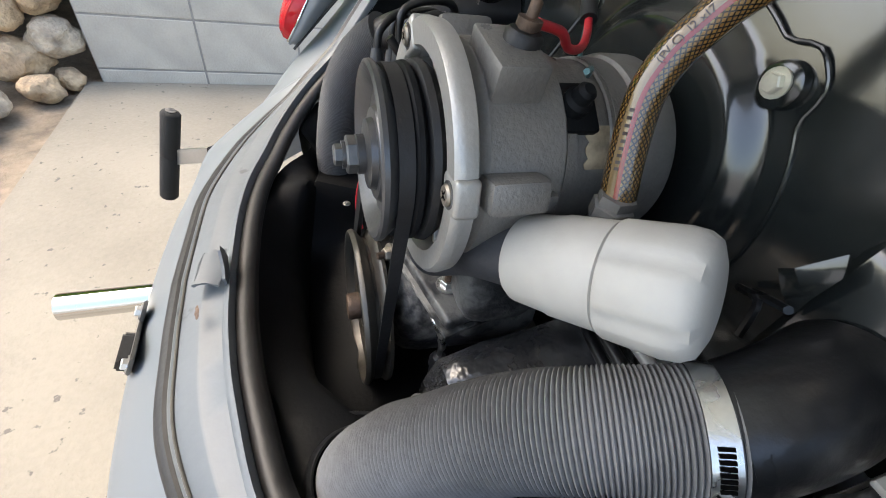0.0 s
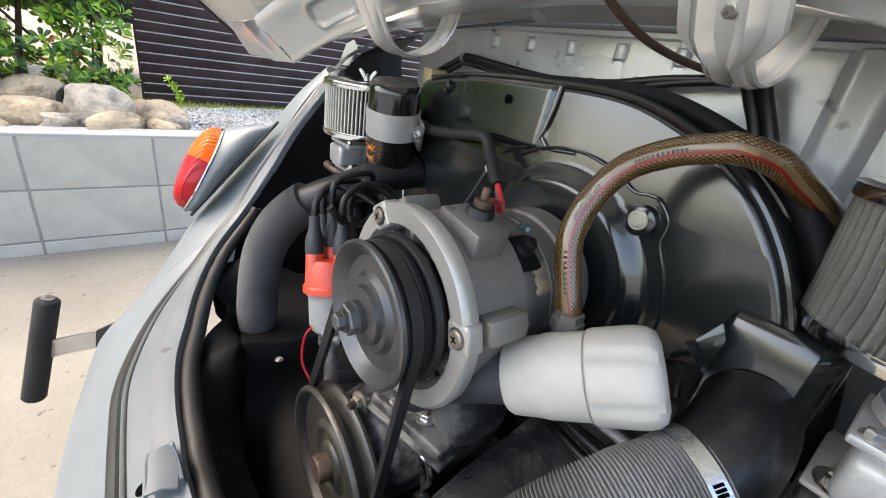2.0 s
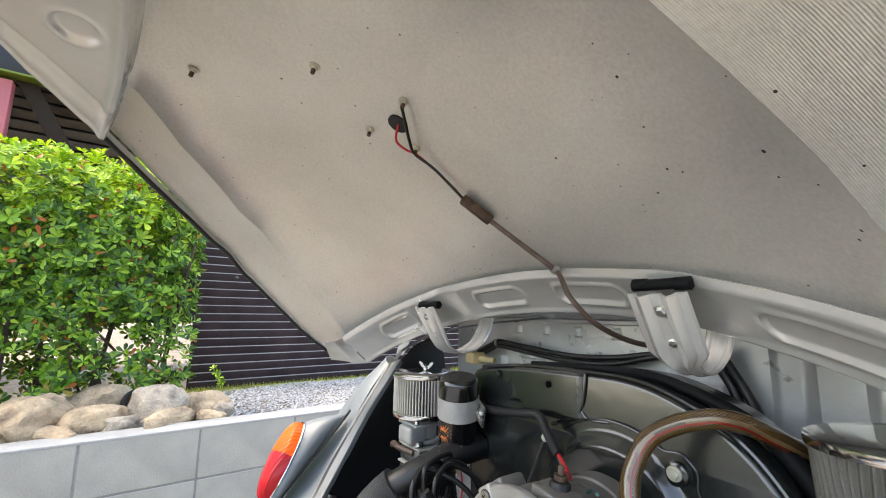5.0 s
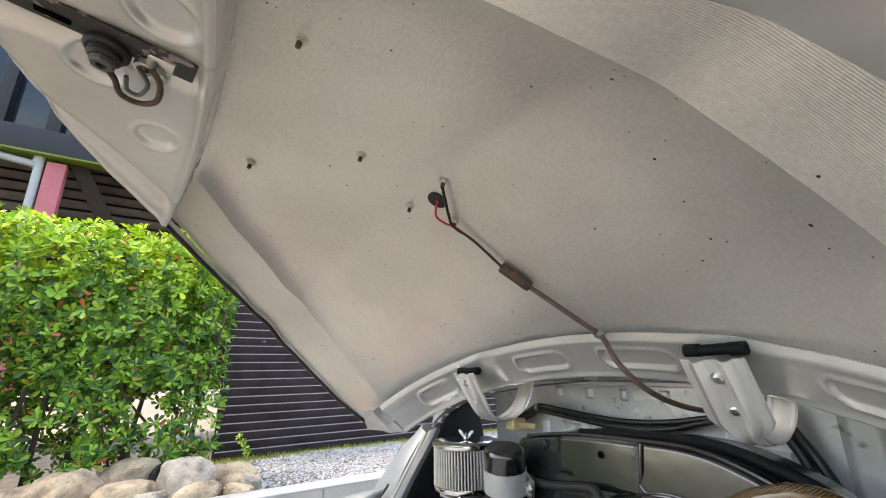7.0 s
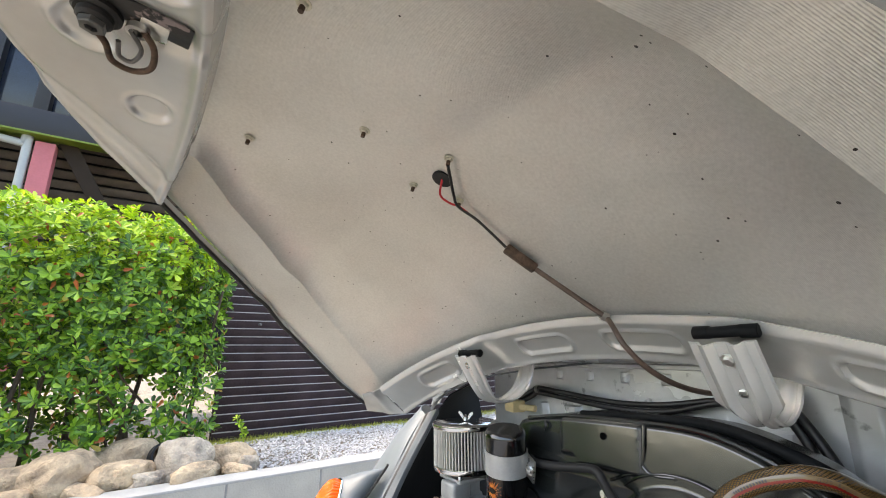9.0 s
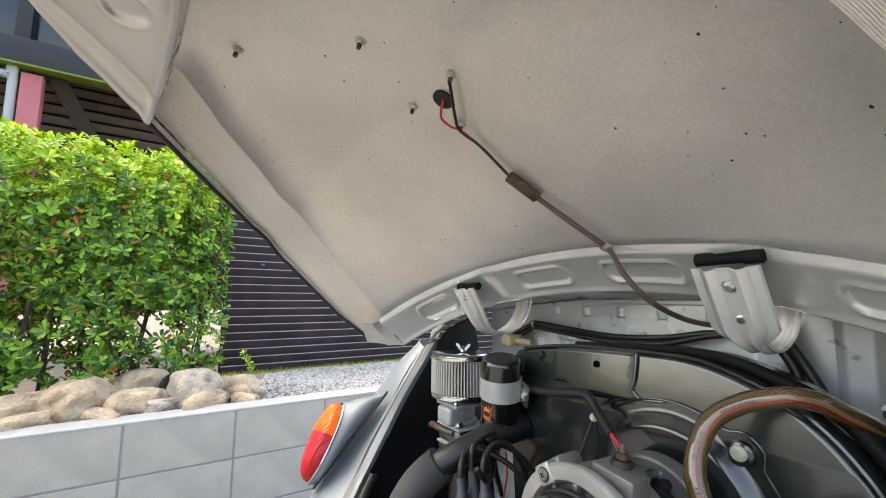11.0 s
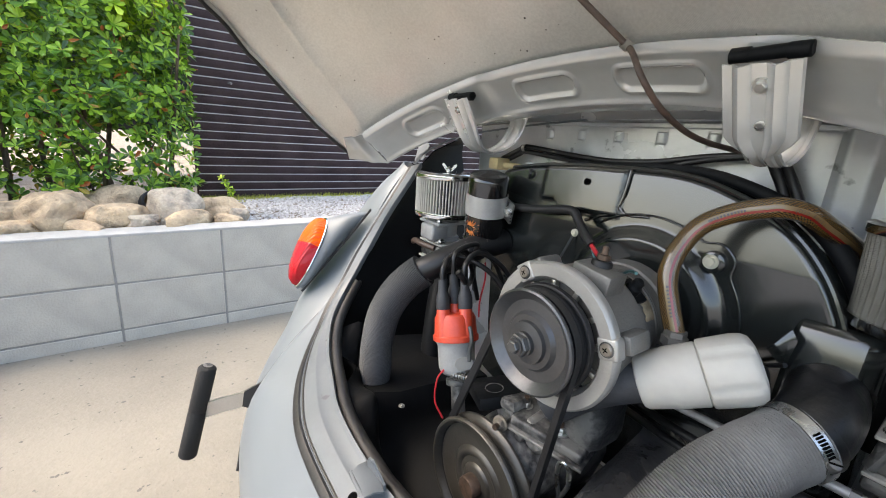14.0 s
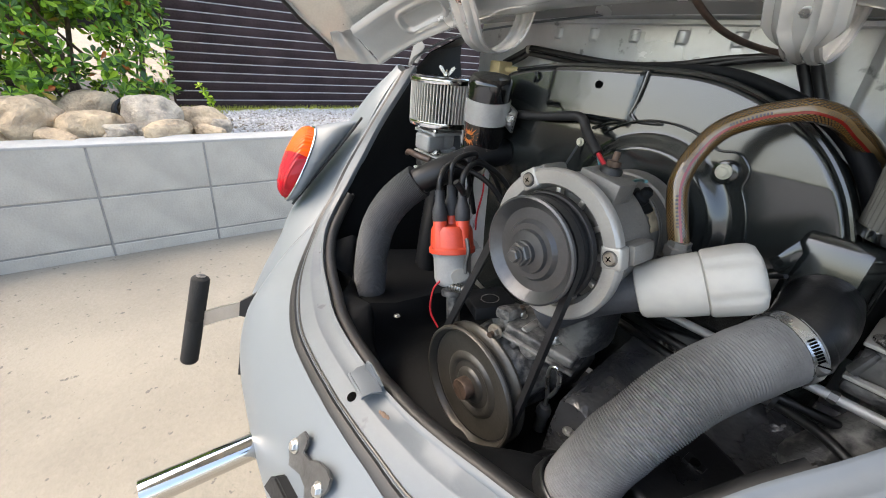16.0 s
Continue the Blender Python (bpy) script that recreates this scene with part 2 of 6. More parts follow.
def frames(path):
    """Tangent, side and up along a line, with little twist."""
    out, side = [], None
    for i, q in enumerate(path):
        t = (path[min(i + 1, len(path) - 1)] - path[max(i - 1, 0)]).normalized()
        if side is None:
            side = t.cross(Vector((0, 0, 1)))
            if side.length < 0.1:
                side = t.cross(Vector((1, 0, 0)))
        side = (side - t * side.dot(t)).normalized()
        out.append((t, side, side.cross(t)))
    return out


def tube(pts, r, n=10, smooth=8, bm=None, caps=True):
    """A round bar or hose along a smooth line; r is a radius or a function of 0..1."""
    bm = bm or bmesh.new()
    path = spline(pts, smooth) if smooth > 1 else [Vector(q) for q in pts]
    rings = []
    for i, (q, (t, s, u)) in enumerate(zip(path, frames(path))):
        rad = r(i / (len(path) - 1)) if callable(r) else r
        rings.append([bm.verts.new(q + (s * math.cos(a) + u * math.sin(a)) * rad) for a in [2 * math.pi * k / n for k in range(n)]])
    for a, b in zip(rings, rings[1:]):
        for k in range(n):
            bm.faces.new((a[k], a[(k + 1) % n], b[(k + 1) % n], b[k]))
    if caps:
        bm.faces.new(rings[0][::-1])
        bm.faces.new(rings[-1])
    return bm


def axis(p, d, up=(0, 0, 1)):
    """A pose whose z points along d."""
    z = Vector(d).normalized()
    x = Vector(up).cross(z)
    if x.length < 1e-3:
        x = Vector((1, 0, 0)).cross(z)
    x.normalize()
    y = z.cross(x)
    return Matrix.Translation(p) @ Matrix((x, y, z)).transposed().to_4x4()


def lathe(prof, m, n=32, bm=None, close=False):
    """A turned shape: prof is (radius, height) along the pose's z."""
    bm = bm or bmesh.new()
    rings = []
    for r, h in prof:
        if r < 1e-5:
            rings.append([bm.verts.new(m @ Vector((0, 0, h)))])
        else:
            rings.append([bm.verts.new(m @ Vector((r * math.cos(2 * math.pi * k / n), r * math.sin(2 * math.pi * k / n), h))) for k in range(n)])
    pairs = list(zip(rings, rings[1:]))
    if close:
        pairs.append((rings[-1], rings[0]))
    for a, b in pairs:
        for k in range(n):
            k2 = (k + 1) % n
            if len(a) == 1 and len(b) > 1:
                bm.faces.new((a[0], b[k2], b[k]))
            elif len(b) == 1 and len(a) > 1:
                bm.faces.new((a[k], a[k2], b[0]))
            elif len(a) > 1:
                bm.faces.new((a[k], a[k2], b[k2], b[k]))
    return bm


def box(size, m, bevel=0.0, bm=None, seg=2):
    """A block with rounded edges."""
    b2 = bmesh.new()
    bmesh.ops.create_cube(b2, size=1.0)
    bmesh.ops.scale(b2, vec=size, verts=b2.verts)
    if bevel > 0:
        bmesh.ops.bevel(b2, geom=list(b2.edges), offset=bevel, segments=seg, affect="EDGES", profile=0.5)
    bmesh.ops.transform(b2, matrix=m, verts=b2.verts)
    if bm is None:
        return b2
    me = bpy.data.meshes.new("tmp")
    b2.to_mesh(me)
    b2.free()
    bm.from_mesh(me)
    bpy.data.meshes.remove(me)
    return bm


def grid(rows, thick=0.0, bm=None, close=False):
    """A sheet through rows of points, thickened backwards."""
    bm = bm or bmesh.new()
    vs = [[bm.verts.new(q) for q in row] for row in rows]
    fs = []
    for a, b in zip(vs, vs[1:]):
        k = len(a)
        for j in range(k if close else k - 1):
            j2 = (j + 1) % k
            fs.append(bm.faces.new((a[j], a[j2], b[j2], b[j])))
    if thick:
        bm.normal_update()
        back = [[bm.verts.new(v.co - v.normal * thick) for v in row] for row in vs]
        for a, b in zip(back, back[1:]):
            k = len(a)
            for j in range(k if close else k - 1):
                j2 = (j + 1) % k
                bm.faces.new((a[j], b[j], b[j2], a[j2]))
        for i in (0, -1):
            for j in range(len(vs[i]) - (0 if close else 1)):
                j2 = (j + 1) % len(vs[i])
                bm.faces.new((vs[i][j], vs[i][j2], back[i][j2], back[i][j]))
        if not close:
            for i in range(len(vs) - 1):
                for j in (0, -1):
                    bm.faces.new((vs[i][j], vs[i + 1][j], back[i + 1][j], back[i][j]))
    return bm


def plate(outline, m, thick, bevel=0.0, holes=None):
    """A flat plate of the outline (x, y) in the pose m, thickened along its z."""
    bm = bmesh.new()
    vs = [bm.verts.new((x, y, 0)) for x, y in outline]
    f = bm.faces.new(vs)
    r = bmesh.ops.extrude_face_region(bm, geom=[f])
    bmesh.ops.translate(bm, vec=(0, 0, thick), verts=[v for v in r["geom"] if isinstance(v, bmesh.types.BMVert)])
    if bevel > 0:
        bmesh.ops.recalc_face_normals(bm, faces=bm.faces)
        bmesh.ops.bevel(bm, geom=[e for e in bm.edges if len(e.link_faces) == 2 and e.calc_face_angle(0) > 0.6], offset=bevel, segments=2, affect="EDGES")
    bmesh.ops.transform(bm, matrix=m, verts=bm.verts)
    return bm


def hexbolt(p, d, r=0.006, h=0.005, washer=True, bm=None):
    """A hexagon head on a washer."""
    m = axis(p, d)
    bm = bm or bmesh.new()
    if washer:
        lathe([(r * 1.45, 0), (r * 1.45, h * 0.25), (0, h * 0.25)], m, 16, bm)
    lathe([(r, h * 0.2), (r, h * 0.85), (r * 0.85, h), (0, h)], m, 6, bm)
    return bm


def lerp(a, b, t):
    return a + (b - a) * t


def interp(x, xs, ys):
    return float(np.interp(x, xs, ys))


CX = 1.765  # the car's centre line


# ---- ground, wall, terrace ----
def noisy_sheet(x0, x1, y0, y1, z, nx, ny, amp, freq):
    rows = []
    for i in range(nx + 1):
        row = []
        for j in range(ny + 1):
            x, y = lerp(x0, x1, i / nx), lerp(y0, y1, j / ny)
            row.append((x, y, z + amp * noise.noise((x * freq, y * freq, 3.1))))
        rows.append(row)
    return grid(rows)


bm = bmesh.new()
for q in ((-400, -400), (400, -400), (400, 400), (-400, 400)):
    bm.verts.new((*q, -0.03))
bm.faces.new(bm.verts)
tagged(part("ground", bm, M["soil"]), "bare brown soil around the driveway", "ground", kind="structure")

bm = noisy_sheet(0.0, 6.3, -0.45, 12, 0.006, 60, 80, 0.003, 1.3)
r = bmesh.ops.extrude_edge_only(bm, edges=[e for e in bm.edges if e.is_boundary])
bmesh.ops.translate(bm, vec=(0, 0, -0.12), verts=[v for v in r["geom"] if isinstance(v, bmesh.types.BMVert)])
tagged(part("driveway", bm, M["slab"]), "pale sandy concrete driveway slab, stained", "driveway", kind="structure")

# Added ground out of view: bounces light to the lid and into reflections.
bm = noisy_sheet(-14, 14, -26, -1.35, -0.02, 30, 30, 0.004, 0.8)
tagged(part("road", bm, M["road"]), "pale concrete ground added behind the car to bounce light", "road", kind="structure")

# Tree line added out of view; hides bright horizon from the shroud's reflections.
rows = []
for k in range(121):
    x = lerp(-40, 40, k / 120)
    rows.append([(x, -13.5 - 1.2 * noise.noise((x * .4, j * .9, 2.0)) - .05 * j * j, lerp(-.1, 1.9 + .6 * noise.noise((x * .25, 0, 9.0)) + .5 * noise.noise((x * 1.3, 0, 4.0)), j / 10)) for j in range(11)])
tagged(part("backdrop", grid(rows), mat("far_trees", (0.06, 0.095, 0.03), 0.9, var=0.3, scale=1.6, bump=0.05, bump_scale=6)), "dark green tree line added out of view to darken reflections", "trees", kind="structure")
# Added wall, out of view, that limits the light from the right.
closing_wall = part("wall_east", box((0.2, 14, 1.5), pose(6.4, 3.0, 0.75), 0.01), M["render_wall"])
tagged(closing_wall, "plain pale rendered wall added out of view to shape the light", "wall", kind="structure")

wall = tagged(part("retaining_wall", box((0.115, 6.80, 0.55), pose(-0.0638, 3.00, 0.192), 0.002), M["mortar"]), "low grey concrete block retaining wall", "wall", kind="structure")
part("coping", box((0.127, 6.80, 0.012), pose(-0.0655, 3.00, 0.4725), 0.003), M["cap"], wall, "pale mortar top")
terrace = tagged(part("terrace", noisy_sheet(-9, -0.125, -6, 14, 0.36, 40, 80, 0.025, 2.0), M["soil"]), "raised soil bed behind the wall", "ground", kind="structure")


# ---- the car's shell ----
RIM = [(0, .295, .607), (.07, .298, .607), (.13, .306, .607), (.185, .321, .608), (.24, .337, .611), (.295, .358, .617), (.345, .385, .628), (.385, .421, .649), (.403, .453, .682), (.412, .487, .727), (.415, .53, .795), (.440, .612, .885)]
CREASE = [(0, .251, .591), (.07, .2535, .588), (.125, .258, .589), (.18, .272, .590), (.235, .294, .594), (.29, .324, .600), (.34, .357, .609), (.385, .393, .630), (.412, .43, .66), (.428, .465, .705), (.436, .51, .765), (.463, .603, .875)]
SEAM = [(0, .192, .40), (.07, .192, .40), (.16, .198, .40), (.30, .215, .41), (.333, .238, .472), (.358, .281, .526), (.362, .318, .575), (.388, .378, .612), (.418, .425, .648), (.440, .465, .700), (.450, .51, .762), (.477, .603, .872)]
RIM_R = [(0, .295, .607), (.07, .298, .613), (.14, .308, .622), (.215, .328, .630), (.255, .368, .656), (.286, .413, .693), (.318, .451, .732), (.345, .485, .775), (.362, .535, .84), (.365, .585, .895), (.33, .645, .945), (.26, .68, .972)]
CREASE_R = [(0, .251, .591), (.07, .2535, .592), (.145, .262, .592), (.235, .305, .610), (.283, .352, .640), (.318, .392, .672), (.348, .43, .712), (.375, .470, .76), (.398, .53, .835), (.40, .59, .905), (.36, .65, .957), (.28, .69, .985)]


def mirrored(c, n=6, other=None):
    """A closed-in line from the left top to the right top, through its centre."""
    left = spline([(-d, y, z) for d, y, z in c], n)[::-1]
    right = [Vector((q.x, q.y, q.z)) for q in spline(other or c, n)[1:]]
    return [Vector((CX + q.x, q.y, q.z)) for q in left + right]


rim, crease, seam = mirrored(RIM, 6, RIM_R), mirrored(CREASE, 6, CREASE_R), mirrored(SEAM)


def between(a, b, t, out=0.0):
    res = []
    for i, (p, q) in enumerate(zip(a, b)):
        o = out * interp(abs(i - 66), [24, 42], [1.0, 0.1])
        res.append(p.lerp(q, t) + Vector((0, -o * 0.75, o * 0.6)))
    return res


car = thing("car", "light grey vintage rear-engined car with its engine lid open", "car")
rows = [[q + Vector((0, 0.004, -0.008)) for q in rim], [q + Vector((0, 0.0022, -0.002)) for q in rim], [q + Vector((0, 0.001, 0.0008)) for q in rim], rim, [q + Vector((0, -0.0018, -0.0016)) for q in rim], between(rim, crease, 0.09, -0.0016), between(rim, crease, 0.385, 0.0018), between(rim, crease, 0.40, 0.0024), between(rim, crease, 0.415, 0.0023), between(rim, crease, 0.80, -0.0006), between(rim, crease, 0.82, -0.0008), between(rim, crease, 0.86, 0.002), crease]
part("lid_flange", grid([r[:-14] for r in rows], 0.0012), M["flange"], car, "stepped grey lid opening flange with chipped paint")
c2 = [q + Vector((0, -0.004, -0.004)) for q in crease]
rows = [c2] + [between(c2, seam, t, 0.03 * math.sin(math.pi * t)) for t in (0.06, 0.15, 0.3, 0.45, 0.6, 0.75, 0.9)] + [seam, [q + Vector((0, 0.02, -0.004)) for q in seam]]
part("rear_apron", grid([r[:-7] for r in rows], 0.0012), M["paint"], car, "glossy light grey rear body panel")
strip_a, strip_b = between(rim, crease, 0.90, 0.0040), [q + Vector((0, -0.0045, -0.001)) for q in crease]
part("weatherstrip", grid([row[:-19] for row in (between(rim, crease, 0.87, 0.002), strip_a, between(strip_a, strip_b, 0.5, 0.001), strip_b, [q + Vector((0, -0.004, -0.005)) for q in crease])], 0.001), M["seal"], car, "flat dark rubber weatherstrip along the flange")
part("strip_bead", tube(between(rim, crease, 0.82, 0.0012)[20:-30], 0.0013, 8, 1), M["bronze"], car, "brownish bead inside the weatherstrip")
seal = [q + Vector((0, 0.0125, -0.011)) for q in rim[20:-33]]
part("bay_seal", tube(seal, 0.0092, 12, 1), M["seal"], car, "thick black rubber engine bay seal")
part("seal_lip", tube([q + Vector((0, 0.0065, 0.0005)) for q in seal], 0.0032, 8, 1), M["seal"], car, "rounded lip of the bay seal")
part("gutter", grid([[(CX - d + o, y + o * .6, z - o * .2) for d, y, z in ((.452, .605, .882), (.456, .622, .900), (.44, .640, .917), (.395, .655, .938), (.33, .680, .956), (.24, .70, .970), (.12, .712, .982))] for o in (-.003, 0, .003)], .0015), M["paint"], car, "pale grey gutter above the opening")

FEND = [
    [(.477, .603, .872), (.495, .606, .878), (.53, .63, .882), (.593, .69, .868), (.647, .76, .82), (.70, .83, .76)],
    [(.461, .552, .820), (.48, .554, .826), (.515, .566, .833), (.57, .61, .838), (.64, .69, .81), (.70, .77, .74)],
    [(.450, .51, .762), (.47, .511, .766), (.51, .515, .769), (.57, .54, .768), (.64, .61, .75), (.69, .70, .71)],
    [(.440, .465, .70), (.46, .465, .702), (.507, .464, .70), (.57, .478, .69), (.63, .54, .675), (.69, .65, .645)],
    [(.418, .425, .648), (.44, .422, .650), (.50, .415, .646), (.56, .43, .63), (.62, .50, .61), (.69, .63, .59)],
    [(.388, .378, .612), (.41, .373, .613), (.46, .366, .608), (.52, .381, .595), (.60, .44, .57), (.69, .60, .55)],
    [(.362, .318, .575), (.385, .320, .575), (.42, .326, .573), (.48, .348, .565), (.58, .42, .54), (.69, .58, .52)],
    [(.358, .281, .526), (.375, .279, .526), (.41, .285, .522), (.47, .312, .51), (.58, .40, .49), (.69, .56, .48)],
    [(.333, .238, .472), (.35, .237, .47), (.39, .25, .465), (.46, .287, .46), (.58, .39, .44), (.69, .55, .43)],
    [(.302, .215, .41), (.33, .216, .40), (.38, .235, .395), (.45, .277, .39), (.58, .385, .38), (.69, .54, .38)],
]
FS = [sec[0] for sec in FEND]


def fender(side, name):
    cols = [spline(list(col), 5) for col in zip(*[spline(sec, 3) for sec in FEND])]
    rows = [[Vector((CX + side * q.x, q.y, q.z)) for q in col] for col in cols]
    return part(name, grid(rows, 0.0015), M["paint"], car, "glossy light grey rear fender")


fender(-1, "fender")
fender(1, "fender")
for side in (-1, 1):
    part("fender_beading", tube([(CX + side * (d + 0.001), y - 0.004, z) for d, y, z in FS[5:]], 0.0022, 6, 5), M["rubber"], car, "black fender beading")

part("gutter_tab", plate([(-.012, -.026), (.008, -.024), (.016, .012), (.004, .026), (-.008, .016)], axis((1.284, .640, .910), (.55, -.65, .45)), .002, .0008), M["paint"], car, "pale grey gutter tab")

# closed-in bay behind the opening
bay = thing("engine_bay", "engine bay shell, grey firewall and black side walls", "engine bay", kind="structure")
rows = []
for k in range(431):
    x = lerp(1.36, 2.22, k / 430)
    u = (x - 1.82) / 0.062
    rib = 0.0
    if x > 1.5:
        ph = (x - 1.468) % 0.078
        rib = 0.009 * max(0.0, min(1.0, (0.020 - abs(ph - 0.03)) / 0.010))
    lug = max(0.0, min(1.0, (0.0075 - abs((x - 1.618 + 0.034) % 0.068 - 0.034)) / 0.004)) if 1.5 < x < 1.93 else 0.0
    rows.append([(x, 0.745 - (rib if z < (0.905 if x < 1.93 else 0.9740) else 0) - (0.014 if z > 0.982 else 0) - (0.005 * lug if .9525 < z < .966 else 0) - (0.005 if .9745 < z < .9785 else 0), z) for z in (0.30, 0.5, 0.7, 0.85, 0.904, 0.906, 0.92, 0.9445, 0.946, 0.951, 0.9535, 0.956, 0.962, 0.965, 0.967, 0.9735, 0.9755, 0.978, 0.980, 0.984, 0.992, 1.06)])
part("firewall", grid(rows, 0.002), M["bay"], bay, "grey pressed firewall with vertical beads")
for sx in (-1, 1):
    tops = [(.36, .395, .40), (.372, .398, .54), (.388, .425, .644), (.404, .458, .680), (.413, .490, .725), (.416, .534, .793), (.428, .575, .842), (.441, .615, .885), (.44, .64, .91), (.39, .66, .935)]
    rows = [[(CX + sx * (d + lerp(-.001, .03, t ** .6)), lerp(y + .004, .745, t), z + .02 * t) for t in (0, .05, .15, .3, .5, .75, 1)] for d, y, z in tops]
    part("side_wall", grid(rows, 0.002), M["satin"], bay, "black painted inner side wall")
# Added sheet below the bay; keeps light bounced off the slab out of it.
part("bay_floor", grid([[(1.44, .22, .402), (2.12, .22, .402)], [(1.40, .40, .402), (2.20, .40, .402)], [(1.40, .75, .402), (2.22, .75, .402)]], 0.002), M["tin"], bay, "dark sheet added under the bay to block ground light")
rows = []
for k in range(41):
    dx = lerp(-0.47, 0.47, k / 40)
    s = dx * dx
    rows.append([(CX + dx, 0.745 - 0.02, 0.985 - 0.1 * s), (CX + dx, 0.71, 1.00 - 0.2 * s), (CX + dx, 0.665 - .3 * s, 0.992 - .3 * s), (CX + dx, 0.638 - .42 * s, 0.998 - .46 * s), (CX + dx, 0.622 - .42 * s, 1.010 - .46 * s), (CX + dx, 0.618 - .42 * s, 1.04 - .46 * s), (CX + dx, 0.75 - .4 * s, 1.10 - .5 * s), (CX + dx, 0.95 - .4 * s, 1.22 - .5 * s)])
part("cowl", grid(rows, 0.002), M["lidframe"], car, "grey body panel under the rear window")

# ---- the engine lid ----
LIDC = [(.60, .999), (.548, 1.043), (.50, 1.086), (.45, 1.130), (.40, 1.168), (.345, 1.203), (.256, 1.230), (.165, 1.252), (.10, 1.264), (.03, 1.272), (-.01, 1.275), (-.043, 1.276)]
lid = thing("engine_lid", "raised light grey engine lid seen from beneath", "engine lid")


def lid_half(y, side):
    w = interp(y, [-.045, -.04, -.03, -.018, 0, .020, .043, .09, .134, .18, .24, .31, .385, .45, .514, .60], [.006, .03, .05, .098, .155, .195, .233, .290, .334, .374, .418, .462, .497, .508, .511, .503])
    return w if side < 0 else min(w, interp(y, [.134, .228, .345, .459, .60], [.31, .389, .462, .487, .49])) * 0.86


def lid_z(yc):
    ys = [q[0] for q in LIDC][::-1]
    return interp(yc, ys, [q[1] for q in LIDC][::-1])


def lid_at(dx, yc, up=0.0):
    """A point of the lid's underside."""
    yc -= 0.11 * dx * dx * max(0.0, min(1.0, (yc - .50) / .10))
    return Vector((CX + dx, yc - 0.36 * dx * dx, lid_z(yc) - 0.50 * dx * dx + up))


def ridge_l(yc):
    return interp(yc, [.122, .130, .189, .302, .38, .434, .542, .60], [-.178, -.182, -.252, -.347, -.386, -.405, -.420, -.424])


def ridge_r(yc):
    return interp(yc, [.10, .20, .251, .298, .348, .384, .40, .445, .50, .60], [.170, .212, .231, .248, .2665, .281, .288, .309, .330, .350])


def liner_r(yc):
    return min(interp(yc, [.10, .25, .329, .341, .363, .385, .45, .60], [.18, .262, .306, .313, .325, .337, .365, .385]), lid_half(yc, 1) - .02)


def fold(s):
    """Section across a lid fold: a crest, hollow towards the field, sloping to the edge."""
    return 0.011 - 0.029 * math.exp(-s / 0.028) if s > 0 else -0.018 + 0.26 * -s


POCKET = 0.122


def lid_up(dx, yc):
    """Relief of the inner skin: hollow field, folded border, lowered latch pocket."""
    if yc >= POCKET:
        return min(fold((dx - ridge_l(yc)) * 0.8), fold((ridge_r(yc) - dx) * 0.85))
    e = lid_half(yc, dx) - abs(dx)
    k = max(0.0, min(1.0, (POCKET - yc) / 0.006))
    k2 = max(0.0, min(1.0, e / 0.055))
    k2 = k2 * (2 - k2)
    up = -0.029 * (k * (2 - k)) * k2
    for ddx, dy, rr in ((-.104, .079, .020), (-.020, .036, .022), (.075, .085, .024)):
        d = math.hypot(dx - ddx, (yc - dy) * 1.1)
        k3 = max(0.0, min(1.0, (rr + .004 - d) / 0.011))
        up += 0.0040 * k3 * k3 * (3 - 2 * k3) - 0.0016 * math.exp(-((d - rr - .001) / .0034) ** 2)
    up -= 0.0045 * math.exp(-((POCKET - .011 - yc) / .0042) ** 2) * k2
    up -= 0.0035 * math.exp(-((e - .034) / .006) ** 2)
    up += 0.004 * math.exp(-(((dx + .175) - (yc - .06) * -1.1) / .010) ** 2) * k2
    up += 0.006 * math.exp(-((dx - .016) / .020) ** 4) * k2
    return up


ycs = [POCKET] + [.124, .127, .131, .14] + [round(.15 + .0125 * k, 4) for k in range(37)]
rows, rim_rows = [], []
for yc in ycs:
    wl, a, b, c, wr = -lid_half(yc, -1), ridge_l(yc), ridge_r(yc), liner_r(yc), lid_half(yc, 1)
    a, b = max(a, wl + .01), min(b, c - .01)
    dxs = [lerp(wl, a, (k / 16) ** 1.6) for k in range(16)] + [lerp(a, b, .5 - .5 * math.cos(math.pi * k / 76)) for k in range(76)] + [lerp(b, c, k / 12) for k in range(13)]
    rows.append([lid_at(dx, yc, lid_up(dx, yc) + .007 * math.exp(-(dx - wl) / .007)) for dx in dxs])
    rim_rows.append([lid_at(dx, yc, lid_up(c, yc) - (0.004 if k > 0 else 0) + .02 * (dx - c)) for k, dx in enumerate([lerp(c, wr, q / 6) for q in range(7)])])
part("lid_panel", grid(rows, -0.003), M["lid"], lid, "grey lid inner skin with a fine ribbed texture")
part("lid_rim", grid(rim_rows, -0.003), M["lidframe"], lid, "smooth painted lid rim")
prow = []
for yc in [-.043, -.041, -.038, -.034, -.03, -.025, -.02] + [round(-.015 + .0014 * k, 4) for k in range(91)] + [.1125, .1145, .1165, .119, .1205, POCKET]:
    wl, wr = lid_half(yc, -1), lid_half(yc, 1)
    dxs = [-wl, -wl + min(.003, wl * .04), -wl + min(.007, wl * .08), -wl + min(.014, wl * .12)] + [lerp(-wl + min(.016, wl * .2), wr - min(.016, wr * .2), k / 220) for k in range(221)] + [wr - min(.004, wr * .05), wr]
    prow.append([lid_at(dx, yc, lid_up(dx, yc) + (0.003 if yc >= POCKET else 0.0)) for dx in dxs])
    if yc >= POCKET:
        prow[-1] = [q + Vector((0, 0.004, 0)) for q in prow[-1]]
part("latch_pocket", grid(prow, -0.002), M["lidframe"], lid, "painted grey pocket round the latch")
